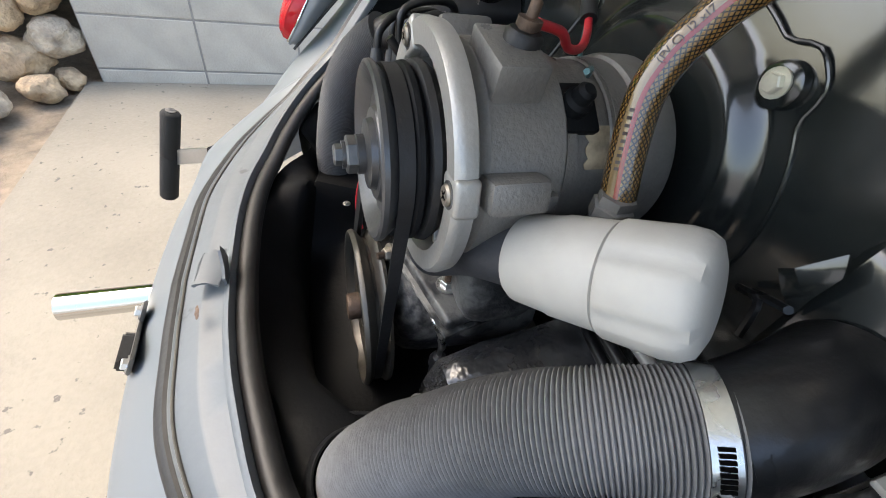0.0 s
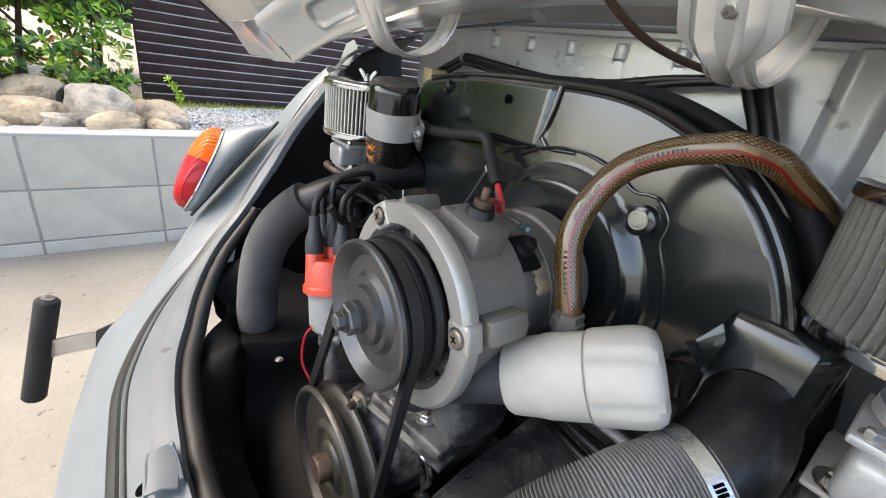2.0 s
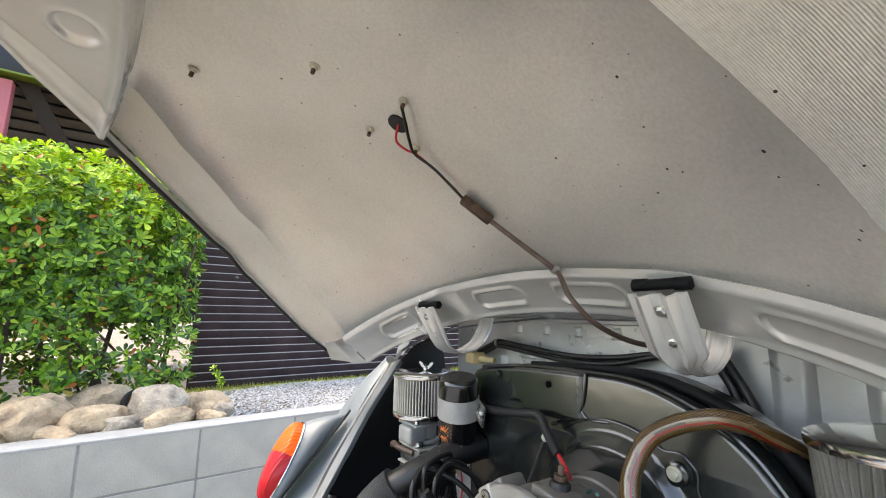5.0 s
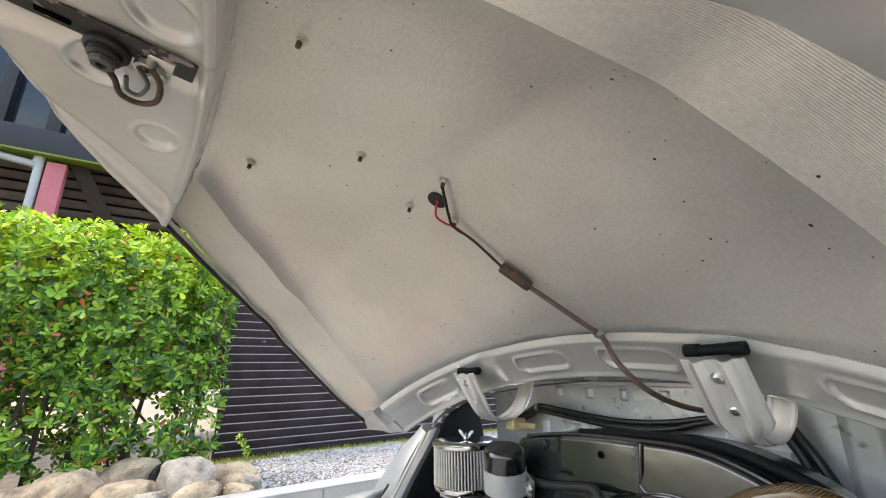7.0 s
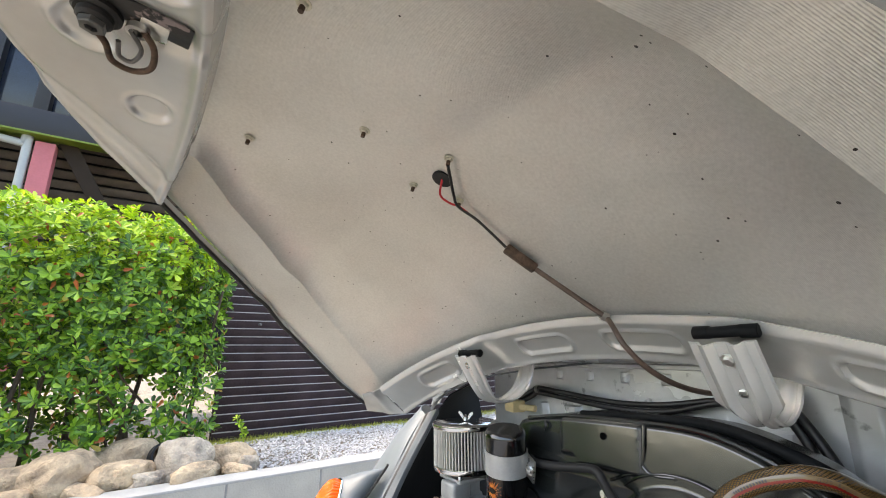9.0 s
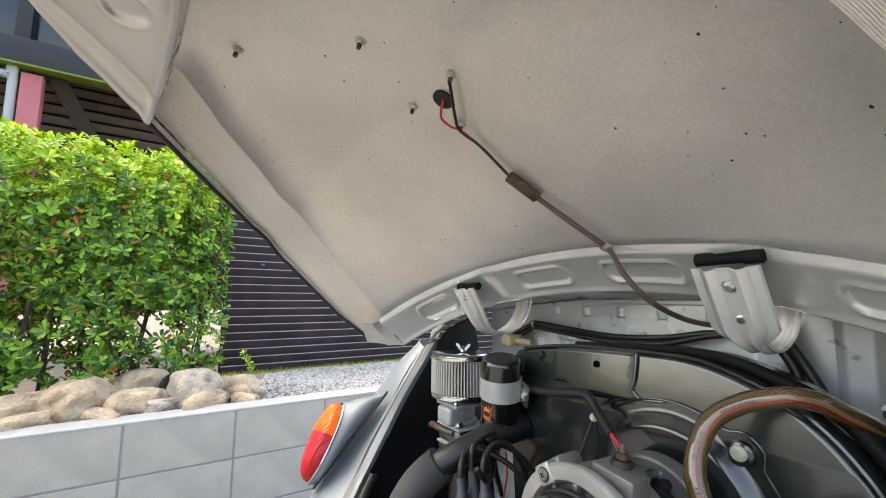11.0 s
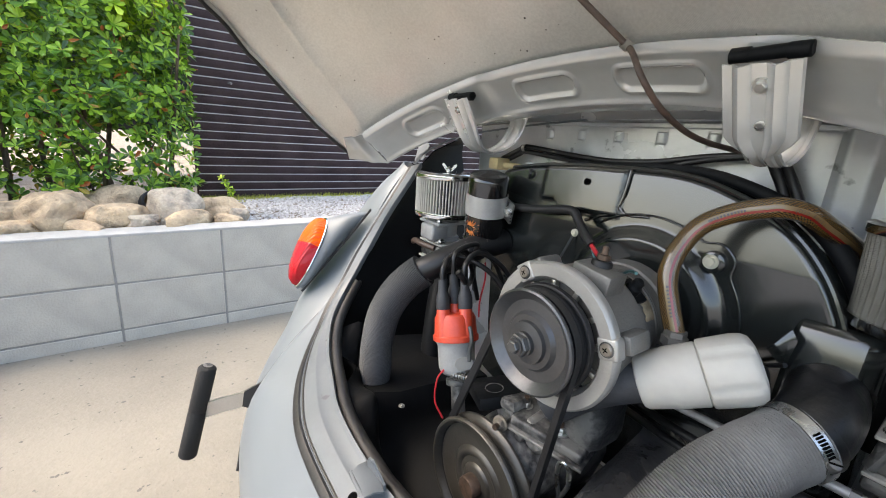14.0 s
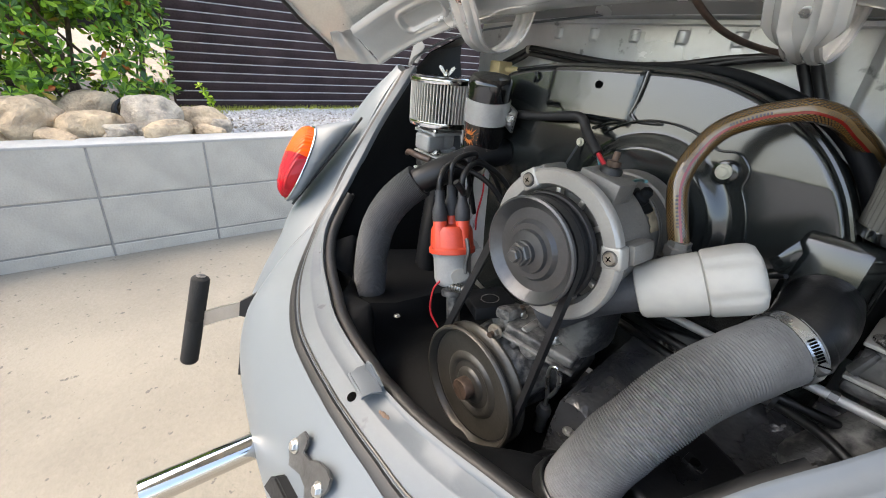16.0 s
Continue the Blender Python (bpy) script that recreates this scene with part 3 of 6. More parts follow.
ycs = [-.043, -.041, -.036, -.03, -.02, -.01, 0, .02, .045, .07, .10] + ycs
for sx in (-1, 1):
    part("edge_lip", grid([[lid_at(sx * lid_half(yc, sx), yc, u_) + Vector((sx * o_, 0, 0)) for yc in ycs] for u_, o_ in ((.012, .0005), (.006, 0), (0, -.0005))], .0012), M["lidframe"], lid, "turned-down lip of the lid edge")
    # thin dark tube that follows the lid edge
    part("edge_trim", tube([lid_at(sx * lid_half(yc, sx), yc, 0.0) + Vector((sx * 0.001, 0, 0)) for yc in ycs], 0.0036, 8, 1), M["seal"], lid, "dark line along the lid edge")

# hinge-side pressed frame with long embossed slots
HF = [(.548, 1.043), (.551, 1.035), (.556, 1.031), (.570, 1.022), (.585, 1.010), (.597, .999), (.603, .992), (.612, .998)]
SLOTS = ((-0.305, 0.038), (-0.087, 0.046), (0.062, 0.050), (0.285, 0.050))
hfl = spline([(0, y, z) for y, z in HF], 9)
rows = []
for k in range(481):
    dx = lerp(-0.408, 0.40, k / 480)
    row = []
    for j, q in enumerate(hfl):
        v = (j / (len(hfl) - 1) - 0.50) / 0.15
        r_ = 0.0
        for sc, hw in SLOTS:
            u = max(0.0, abs(dx - sc) - hw + 0.014) / 0.014
            d = math.hypot(u, v) if abs(dx - sc) > hw - 0.014 else abs(v)
            r_ += 0.0024 * math.exp(-((d - 0.92) / 0.2) ** 2) - 0.002 * max(0.0, min(1.0, (0.9 - d) / 0.25))
        r_ -= 0.003 * math.exp(-((dx + 0.19) / 0.018) ** 2) + 0.003 * math.exp(-((dx - 0.175) / 0.03) ** 2)
        row.append((CX + dx, q.y - 0.42 * dx * dx - 0.5 * dx ** 4 - r_ * 0.7, q.z - 0.46 * dx * dx - dx ** 4 - r_ * 0.7))
    rows.append(row)
part("hinge_frame", grid(rows, -0.0015), M["lidframe"], lid, "pressed grey lid frame with embossed slots")

end_ = [Vector(q) for q in rows[0]]
rows = []
for k in range(13):
    t = k / 12
    row = []
    for j in range(17):
        u = j / 16
        a, b = Vector((1.352, .432, .930)).lerp(Vector((1.272, .478, .889)), u), end_[2].lerp(end_[-8], u)
        e = 0.003 * math.exp(-((t - .62) / .12) ** 2) + 0.0025 * math.exp(-(((u - .45) ** 2 + (t - .3) ** 2) / .03))
        row.append(a.lerp(b, t) + Vector((0, -.6, -.8)) * (e + .002))
    rows.append(row)
part("corner_plate", grid(rows, -0.0015), M["lidframe"], lid, "pressed corner of the lid frame")


# ---- alternator ----
AX, AZ = 1.848, 0.768
alt = thing("alternator", "grey cast alternator with a black front pulley", "alternator")
fwd = axis((AX, 0, AZ), (0, 1, 0))
body = part("housing", lathe([(0, .442), (.058, .442), (.062, .446), (.0625, .470), (.0615, .486), (.057, .490), (.0565, .496), (.0525, .497), (.0525, .535), (.0565, .537), (.0575, .541), (.0575, .556), (.055, .561), (.04, .563), (0, .563)], fwd, 56), M["cast"], alt, "rough grey cast housing")
part("rear_band", lathe([(.0535, .518), (.0545, .519), (.0545, .524), (.0535, .525)], fwd, 56), M["cast"], alt)
ring = bmesh.new()
lathe([(.0535, .431), (.0555, .4285), (.0565, .4265), (.0675, .426), (.0695, .428), (.070, .431), (.0690, .437), (.063, .440), (.052, .440)], fwd, 72, ring, close=True)
ringo = part("end_ring", ring, M["ring"], alt, "machined bright alloy end ring")
for a in (14, 124, 244):
    ca, sa = math.cos(radians(a)), math.sin(radians(a))
    turn = Matrix.Rotation(-radians(a), 4, "Y")
    p = Vector((AX + ca * 0.0625, 0.432, AZ + sa * 0.0625))
    part("ear", box((.0185, .0128, .019), Matrix.Translation(p) @ turn, .0025, seg=3), M["ring"], ringo, "square screw ear")
    part("recess", lathe([(.0068, 0), (.0068, .0004), (0, .0004)], axis(p + Vector((0, -.0063, 0)), (0, -1, 0)), 20), M["casedark"], ringo)
    head = part("screw", lathe([(0.0055, 0), (0.0055, .0010), (.0045, .0022), (0, .0024)], axis(p + Vector((0, -.0064, 0)), (0, -1, 0)), 18), M["bolt"], ringo, "worn cross-head screw")
    for q_ in (20, 110):
        part("slot", box((.0052, .0007, .0009), Matrix.Translation(p + Vector((0, -.0086, 0))) @ Matrix.Rotation(radians(q_), 4, "Y"), 0), M["void"], head)
    part("lug", box((.020, .032, .018), Matrix.Translation((AX + ca * .064, .458, AZ + sa * .064)) @ Matrix.Rotation(-radians(a), 4, "Y"), .004), M["cast"], body)
part("rotor", lathe([(.046, .434), (.028, .434), (.028, .44)], fwd, 40), M["tin"], alt, "dark rotor behind the pulley")
for k in range(12):
    a = radians(30 * k + 8)
    part("spoke", box((.012, .006, .005), Matrix.Translation((AX + math.cos(a) * .047, .437, AZ + math.sin(a) * .047)) @ Matrix.Rotation(-a, 4, "Y"), .001), M["alloy"], ringo)
for k in (0, 3, 4, 5, 6, 7, 8):
    a = radians(40 * k + 10)
    part("rib", box((0.010, 0.030, 0.006), Matrix.Translation((AX + math.cos(a) * 0.0625, 0.468, AZ + math.sin(a) * 0.0625)) @ Matrix.Rotation(-a, 4, "Y"), 0.002), M["cast"], body)
pul = part("pulley", lathe([(0, .385), (.0075, .385), (.0075, .392), (.011, .393), (.011, .397), (.019, .3985), (.020, .402), (.025, .402), (.028, .406), (.038, .4065), (.0425, .402), (.047, .3985), (.0488, .3995), (.049, .402), (.044, .408), (.041, .411)], fwd, 64), M["pulley"], alt, "dark pressed steel pulley with a stepped face")
part("pulley_nut", lathe([(.0105, .3935), (.0105, .388), (.0095, .387), (.006, .387), (.006, .3815), (.005, .3805), (0, .3805)], fwd, 6), M["dark"], pul, "worn hexagon nut")
part("rear_disc", lathe([(.041, .411), (.0485, .4165), (.049, .419), (.0465, .421), (.032, .421)], fwd, 64), M["satin"], alt)
part("fan_disc", lathe([(.032, .4215), (.046, .4215), (.0495, .423), (.0505, .4265), (.0485, .430), (.03, .432)], fwd, 64), M["rubber"], alt, "black fan disc behind the pulley")
block = part("terminal_block", box((0.040, 0.026, 0.022), Matrix.Translation((1.868, 0.460, 0.826)) @ Matrix.Rotation(radians(8), 4, "Y"), 0.002), M["cast"], alt, "square cast boss with two stamped marks")
part("insulator", lathe([(.0095, 0), (.0095, .006), (.008, .008), (.006, .008), (0, .008)], axis((1.866, .466, .834), (0.05, 0.1, 1)), 24), M["rubber"], block)
for q_ in (0, 45, 90, 135):
    part("stamp", box((.0058, .0009, .0006), Matrix.Translation((1.855, .452, .8389)) @ Matrix.Rotation(radians(8), 4, "Y") @ Matrix.Rotation(radians(q_), 4, "Z"), 0), M["casedark"], block)
part("terminal_stud", lathe([(.0045, 0), (.0045, .003), (.0060, .003), (.0060, .007), (.0028, .0075), (.0028, .014), (.002, .015), (0, .015)], axis((1.866, .467, .840), (0.05, 0.1, 1)), 12), M["rust"], block, "rusty threaded stud")
plug = part("connector", box((0.026, 0.028, 0.006), Matrix.Translation((1.8815, 0.494, 0.8115)) @ Matrix.Rotation(radians(38), 4, "Y"), 0.0015), M["satin"], alt, "black plastic plug on the housing")
part("plug_cap", lathe([(.0075, 0), (.0075, .006), (.0055, .008), (.005, .013), (.003, .015), (0, .015)], axis((1.8825, .494, .8135), (0.55, 0.0, 0.85)), 18), M["satin"], plug)
clampo = part("strap_clamp", lathe([(.0528, .5215), (.0548, .5215), (.0548, .5345), (.0528, .5345)], fwd, 56, close=True), M["cast"], alt, "grey steel strap round the rear housing")
part("strap_lug", box((.010, .016, .022), Matrix.Translation((1.8985, .527, .7465)) @ Matrix.Rotation(radians(30), 4, "Y"), .003), M["cast"], clampo)
part("strap_bolt", hexbolt((1.903, .523, .752), (.6, -.7, .3), .0062, .007), M["dark"], clampo, "dull hexagon bolt")
part("sticker", lathe([(.0533, .507), (.0534, .508), (.0534, .516), (.0533, .517)], fwd, 56), M["cast"], alt)
part("red_cap", box((.016, .020, .012), pose(1.826, .472, .818, 0, -12, 0), .003), M["red"], alt, "red plastic cap behind the ring")
lab = bmesh.new()
rows = []
for k in range(9):
    a = radians(lerp(20, 44, k / 8))
    w = 0.004 + 0.0015 * math.sin(k * 2.2)
    rows.append([(AX + math.cos(a) * 0.0535, 0.508 - w, AZ + math.sin(a) * 0.0535), (AX + math.cos(a) * 0.0535, 0.519 + w, AZ + math.sin(a) * 0.0535)])
part("label", grid(rows, 0.0004, lab), mat("old_label", (0.45, 0.36, 0.24), 0.8, var=0.25, scale=90, bump=0.0004), alt, "torn brown paper label remains")

# ---- crank pulley and belt ----
KX, KY, KZ = 1.795, 0.405, 0.566
crank = thing("crank_pulley", "worn dark bronze-coloured crankshaft pulley", "pulley")
cm = axis((KX, 0, KZ), (0, 1, 0))
disc = part("pulley_disc", lathe([(0, .402), (.0125, .402), (.0127, .4046), (.0185, .4050), (.0205, .4060), (.0225, .4085), (.0290, .4095), (.0315, .4075), (.0340, .4062), (.0365, .4062), (.0390, .4076), (.0415, .4095), (.0600, .4085), (.0635, .4076), (.0655, .4082), (.0670, .4090), (.0682, .4055), (.0695, .4012), (.0712, .3992), (.0732, .3990), (.0746, .4004), (.0752, .403), (.073, .406), (.066, .411), (.0655, .414), (.072, .417), (.0745, .420), (.074, .423), (.068, .424), (.02, .424), (0, .424)], cm, 72), M["bronze"], crank, "dished disc with a raised ring and worn rim")
part("crank_bolt", lathe([(.0130, .404), (.0130, .3945), (.0118, .3925), (0, .3922)], cm, 20), M["rust"], disc, "rusty centre bolt")
belt = bmesh.new()
def belt_loop(w, r1, r2):
    d = Vector((AX - KX, 0, AZ - KZ))
    L = d.length
    a0 = math.atan2(d.z, d.x)
    off = math.acos((r2 - r1) / L)
    pts = []
    for k in range(25):
        a = a0 + off + (2 * math.pi - 2 * off) * k / 24
        pts.append((KX + r2 * math.cos(a), KZ + r2 * math.sin(a)))
    for k in range(25):
        a = a0 - off + (2 * off) * k / 24
        pts.append((AX + r1 * math.cos(a), AZ + r1 * math.sin(a)))
    return pts
outer, innr = belt_loop(0, .0475, .0715), belt_loop(0, .0405, .0645)
n = len(outer)
y0, y1 = .4065, .4145
ov = [[belt.verts.new((x, y, z)) for x, z in ring_] for ring_, y in ((outer, y0), (outer, y1), (innr, y1 - .002), (innr, y0 + .002))]
for a, b in ((0, 1), (1, 2), (2, 3), (3, 0)):
    for k in range(n):
        belt.faces.new((ov[a][k], ov[a][(k + 1) % n], ov[b][(k + 1) % n], ov[b][k]))
tagged(part("drive_belt", belt, M["rubber"]), "black rubber drive belt around both pulleys", "belt")

# ---- oil filler ----
fil = thing("oil_filler", "white plastic oil filler cap on a black neck", "filler cap")
fa = Vector((1.920, .473, .747))
fd = Vector((.056, .033, .031)).normalized()
fm = axis(fa, fd)
part("neck", tube([(1.845, .452, .690), (1.872, .460, .716), (1.898, .466, .735), fa + fd * 0.012], lambda t: lerp(.024, .0185, t), 24, 6), M["boot"], fil, "dark grey cast filler neck")
cap = part("cap_body", lathe([(.019, -.004), (.0220, -.003), (.0238, 0), (.0250, .018), (.0258, .021), (.0262, .044), (.0262, .0455), (.0250, .0462)], fm, 48), M["white"], fil, "dull white plastic collar")
bmc = bmesh.new()
prof = [(.0250, .0462), (.0272, .0472), (.0280, .049), (.0286, .072), (.0275, .079), (.0245, .0835), (.018, .0858), (0, .0862)]
rings = []
for r_, h in prof:
    rings.append([bmc.verts.new(fm @ Vector((rr_ * math.cos(a), rr_ * math.sin(a), h))) for a, rr_ in [(2 * math.pi * k / 72, r_ - (0.0014 if (r_ > .027 and h > .0485 and (k % 12) in (0, 1, 2)) else 0)) for k in range(72)]] if r_ > 0 else [bmc.verts.new(fm @ Vector((0, 0, h)))])
for a, b in zip(rings, rings[1:]):
    for k in range(72):
        if len(b) == 1:
            bmc.faces.new((a[k], a[(k + 1) % 72], b[0]))
        else:
            bmc.faces.new((a[k], a[(k + 1) % 72], b[(k + 1) % 72], b[k]))
part("screw_cap", bmc, M["white"], fil, "dull white plastic screw cap with grip recesses")
hb = Vector((1.923, .508, .786))
part("hose_nut", lathe([(.0085, -.012), (.0085, -.004), (.011, -.004), (.011, .004), (.0095, .005), (.0095, .010), (0, .010)], axis(hb + Vector((0, 0, -.008)), (0, 0, 1)), 6), M["cast"], fil, "tarnished brass hose fitting")

# ---- braided breather hose ----
hm = bpy.data.materials.new("braided_hose")
hm.use_nodes = True
nt = hm.node_tree
nd, lk = nt.nodes, nt.links
pb = nd["Principled BSDF"]
uv = nd.new("ShaderNodeUVMap")
sep = nd.new("ShaderNodeSeparateXYZ")
lk.new(uv.outputs[0], sep.inputs[0])
def mth(op, a, b=None):
    x = nd.new("ShaderNodeMath")
    x.operation = op
    for i_, v_ in enumerate((a, b)):
        if v_ is None:
            continue
        if isinstance(v_, (int, float)):
            x.inputs[i_].default_value = v_
        else:
            lk.new(v_, x.inputs[i_])
    return x.outputs[0]
def stripe(sign):
    return mth("LESS_THAN", mth("FRACT", mth("ADD", mth("MULTIPLY", sep.outputs[0], 320.0), mth("MULTIPLY", sep.outputs[1], sign * 22.0))), 0.32)
braid = mth("MAXIMUM", stripe(1), stripe(-1))
def mixc(f, a, b):
    x = nd.new("ShaderNodeMix")
    x.data_type = "RGBA"
    lk.new(f, x.inputs[0])
    for i_, v_ in ((6, a), (7, b)):
        if isinstance(v_, tuple):
            x.inputs[i_].default_value = (*v_, 1)
        else:
            lk.new(v_, x.inputs[i_])
    return x.outputs[2]
base_c = mixc(braid, (0.14, 0.078, 0.022), (0.018, 0.011, 0.006))
def band(lo, hi):
    return mth("MULTIPLY", mth("GREATER_THAN", sep.outputs[1], lo), mth("LESS_THAN", sep.outputs[1], hi))
base_c = mixc(band(0.45, 0.52), base_c, (0.15, 0.10, 0.045))
base_c = mixc(band(0.52, 0.56), base_c, (0.17, 0.012, 0.008))
lk.new(base_c, pb.inputs["Base Color"])
pb.inputs["Roughness"].default_value = 0.24
pb.inputs["Coat Weight"].default_value = 0.6
pb.inputs["Coat Roughness"].default_value = 0.07


def facing(path, ref):
    """Frames along a line whose first side looks towards a fixed place."""
    out = []
    for q, (t_, s_, u_) in zip(path, frames(path)):
        n_ = Vector(ref) - q
        n_ = (n_ - t_ * n_.dot(t_)).normalized()
        out.append((t_, n_, t_.cross(n_)))
    return out


def uv_tube(path, fr, r, n, name, material, parent=None, label=""):
    """A hose with a map of length and turn for its weave."""
    bm_ = bmesh.new()
    lay = bm_.loops.layers.uv.new("UVMap")
    ln = [0.0]
    for a_, b_ in zip(path, path[1:]):
        ln.append(ln[-1] + (b_ - a_).length)
    rings_ = [[bm_.verts.new(q + (n_ * -math.cos(2 * math.pi * k / n) + w_ * -math.sin(2 * math.pi * k / n)) * r) for k in range(n)] for q, (t_, n_, w_) in zip(path, fr)]
    for i in range(len(path) - 1):
        for k in range(n):
            k2 = (k + 1) % n
            f_ = bm_.faces.new((rings_[i][k], rings_[i][k2], rings_[i + 1][k2], rings_[i + 1][k]))
            for l, (ii, kk) in zip(f_.loops, ((i, k), (i, k + 1), (i + 1, k + 1), (i + 1, k))):
                l[lay].uv = (ln[ii], kk / n)
    bm_.faces.new(rings_[0][::-1])
    bm_.faces.new(rings_[-1])
    return part(name, bm_, material, parent, label)


HOSE = [(1.922, .510, .783), (1.913, .511, .804), (1.904, .514, .828), (1.902, .520, .846), (1.904, .527, .860), (1.909, .534, .874), (1.917, .541, .884), (1.933, .550, .894), (1.950, .556, .900), (1.960, .562, .902), (1.973, .580, .898), (1.983, .605, .887), (1.992, .635, .874), (1.998, .66, .862), (2.006, .69, .83), (2.012, .70, .78)]
hpath = spline(HOSE, 8)
hfr = facing(hpath, (2.05, 0.15, 0.93))
hose = uv_tube(hpath, hfr, 0.0087, 28, "breather_hose", hm)
tagged(hose, "brown braided breather hose with a red stripe", "hose")
ink = mat("hose_print", (0.03, 0.015, 0.01), 0.5)


def print_on(text, start, size, name="printing"):
    """Letters laid along the hose from a given length."""
    ln = [0.0]
    for a_, b_ in zip(hpath, hpath[1:]):
        ln.append(ln[-1] + (b_ - a_).length)
    s_ = start
    for ch in text:
        if ch != " ":
            cu = bpy.data.curves.new("glyph", "FONT")
            cu.body, cu.size, cu.align_x, cu.align_y = ch, size, "CENTER", "CENTER"
            tmp = new("glyph", cu)
            bpy.context.view_layer.update()
            me_ = bpy.data.meshes.new_from_object(tmp.evaluated_get(bpy.context.evaluated_depsgraph_get()))
            bpy.data.objects.remove(tmp)
            i = int(np.searchsorted(ln, s_))
            t_, n_, w_ = hfr[i]
            q = hpath[i] + n_ * 0.00885
            up_ = n_.cross(t_)
            me_.transform(Matrix.Translation(q) @ Matrix((t_, up_, n_)).transposed().to_4x4())
            me_.materials.append(ink)
            g = new(name, me_)
            g.parent = hose
        s_ += size * (0.62 if ch not in "( )1" else 0.45)


def bars_on(start, count, size):
    ln = [0.0]
    for a_, b_ in zip(hpath, hpath[1:]):
        ln.append(ln[-1] + (b_ - a_).length)
    bm_ = bmesh.new()
    for k in range(count):
        i = int(np.searchsorted(ln, start + k * size * 0.62))
        t_, n_, w_ = hfr[i]
        box((size * .42, size * .62, .0002), Matrix.Translation(hpath[i] + n_ * 0.0087) @ Matrix((t_, n_.cross(t_), n_)).transposed().to_4x4(), 0, bm_)
    part("print_bars", bm_, ink, hose, "dark unreadable printing")


bars_on(.016, 12, .0036)
print_on("(PVC) 12x17", .062, .0048)
bars_on(.112, 14, .0034)
print_on("(D20 Stock)", .170, .0048)

# ---- fan shroud ----
shr = thing("fan_shroud", "glossy black pressed-steel fan shroud", "fan shroud")
SH = [(1.585, .855), (1.590, .890), (1.615, .903), (1.69, .914), (1.80, .919), (1.872, .917), (1.935, .897), (1.968, .876), (1.994, .848), (2.012, .815), (2.032, .765), (2.043, .70), (2.044, .62), (2.03, .55), (1.62, .55), (1.60, .62), (1.592, .72)]
def lean(z):
    """The upper part of the face leans forward."""
    return 0.585 + 0.13 * max(0.0, z - 0.845)


outl = spline([(x, 0, z) for x, z in SH] + [(SH[0][0], 0, SH[0][1])], 36)[:-1]


def step01(v, soft):
    v = max(0.0, min(1.0, v / soft + 0.5))
    return v * v * (3 - 2 * v)


def face_y(x, z):
    """Front of the face: a flat-topped fan cover, and a raised pressing beside it."""
    d = math.hypot(x - 1.842, z - 0.766)
    y = lean(z) - 0.011 * step01(0.086 - d, 0.018)
    low = interp(x, [1.682, 1.706, 1.716, 1.80], [.868, .870, .859, .863])
    return y - 0.0055 * step01(x - 1.683, .007) * step01(1.801 - x, .006) * step01(z - low, .006)


cx_, cz_ = 1.83, 0.76
rows = []
for f in [q_ / 90 for q_ in range(91)]:
    row = []
    for q in outl:
        x, z = cx_ + (q.x - cx_) * f, cz_ + (q.z - cz_) * f
        row.append((x, face_y(x, z) + (f - 0.975) / 0.025 * 0.008 * (f > 0.975), z))
    rows.append(row)
rows.append([(q.x, 0.632, q.z) for q in outl])
rows.append([(q.x, 0.69, q.z) for q in outl])
part("face", grid(rows, 0.0, close=True), M["enamel"], shr, "black enamelled face with a round fan cover")
part("rolled_edge", tube([(x, lean(z) + .003, z) for x, z in SH[2:13]], 0.0030, 8, 6), M["enamel"], shr, "rolled bright-edged rim")
part("rear_duct", tube([(x + .004 + .004 * min(1, k / 4), .622, z + .002 + .003 * min(1, k / 4)) for k, (x, z) in enumerate(SH[3:12])], lambda t: .004 + .005 * min(1.0, t * 1.5), 12, 6), M["satin"], shr, "black duct lip behind the rim")
ring_ = []
for k in range(73):
    a_ = lerp(-40, 128, k / 72)
    r_ = .1060 + .0125 * math.exp(-((a_ - 46.5) / 8.5) ** 4)
    ring_.append((1.842 + r_ * math.cos(radians(a_)), .5845, .766 + r_ * math.sin(radians(a_))))
part("bead", tube(ring_, 0.0012, 8, 1), M["enamel"], shr)
part("bead", tube([(x_, lean(z_) - .002, z_) for x_, z_ in ((1.805, .917), (1.804, .895), (1.801, .877), (1.795, .866), (1.778, .860), (1.760, .851))], 0.0018, 8, 6), M["enamel"], shr)
part("bead", tube([(x_, lean(z_) - .001, z_) for x_, z_ in ((1.801, .874), (1.812, .867), (1.838, .869))], 0.0018, 8, 6), M["enamel"], shr)
tab = part("bolt_tab", lathe([(0, .0), (.0115, 0), (.0110, -.0045), (.0095, -.0055), (0, -.0055)], axis((1.912, .5845, .839), (0, 1, 0)), 24), M["enamel"], shr)
part("bolt", hexbolt((1.9115, .5785, .8398), (0, -1, 0), .0050, .005), M["zincc"], tab, "pale zinc hexagon bolt")
part("bolt", hexbolt((1.748, .584, .832), (0, -1, 0), .0036, .004), M["zincc"], shr, "pale zinc hexagon bolt")
hole = part("hole", lathe([(.0042, 0), (.0042, .001), (0, .001)], axis((1.7535, .5857, .8985), (0, -1, .13)), 16), M["void"], shr, "open round hole")
part("hook", tube([(1.652, .596, .898), (1.653, .590, .903), (1.657, .587, .898), (1.653, .589, .891)], 0.0022, 6, 5), M["enamel"], shr)
duct = part("side_duct", tube([(2.020, .513, .741), (2.0225, .528, .748), (2.022, .550, .754), (2.018, .575, .756)], .0268, 32, 6), M["tin"], shr, "black heater outlet on the shroud")
rows = []
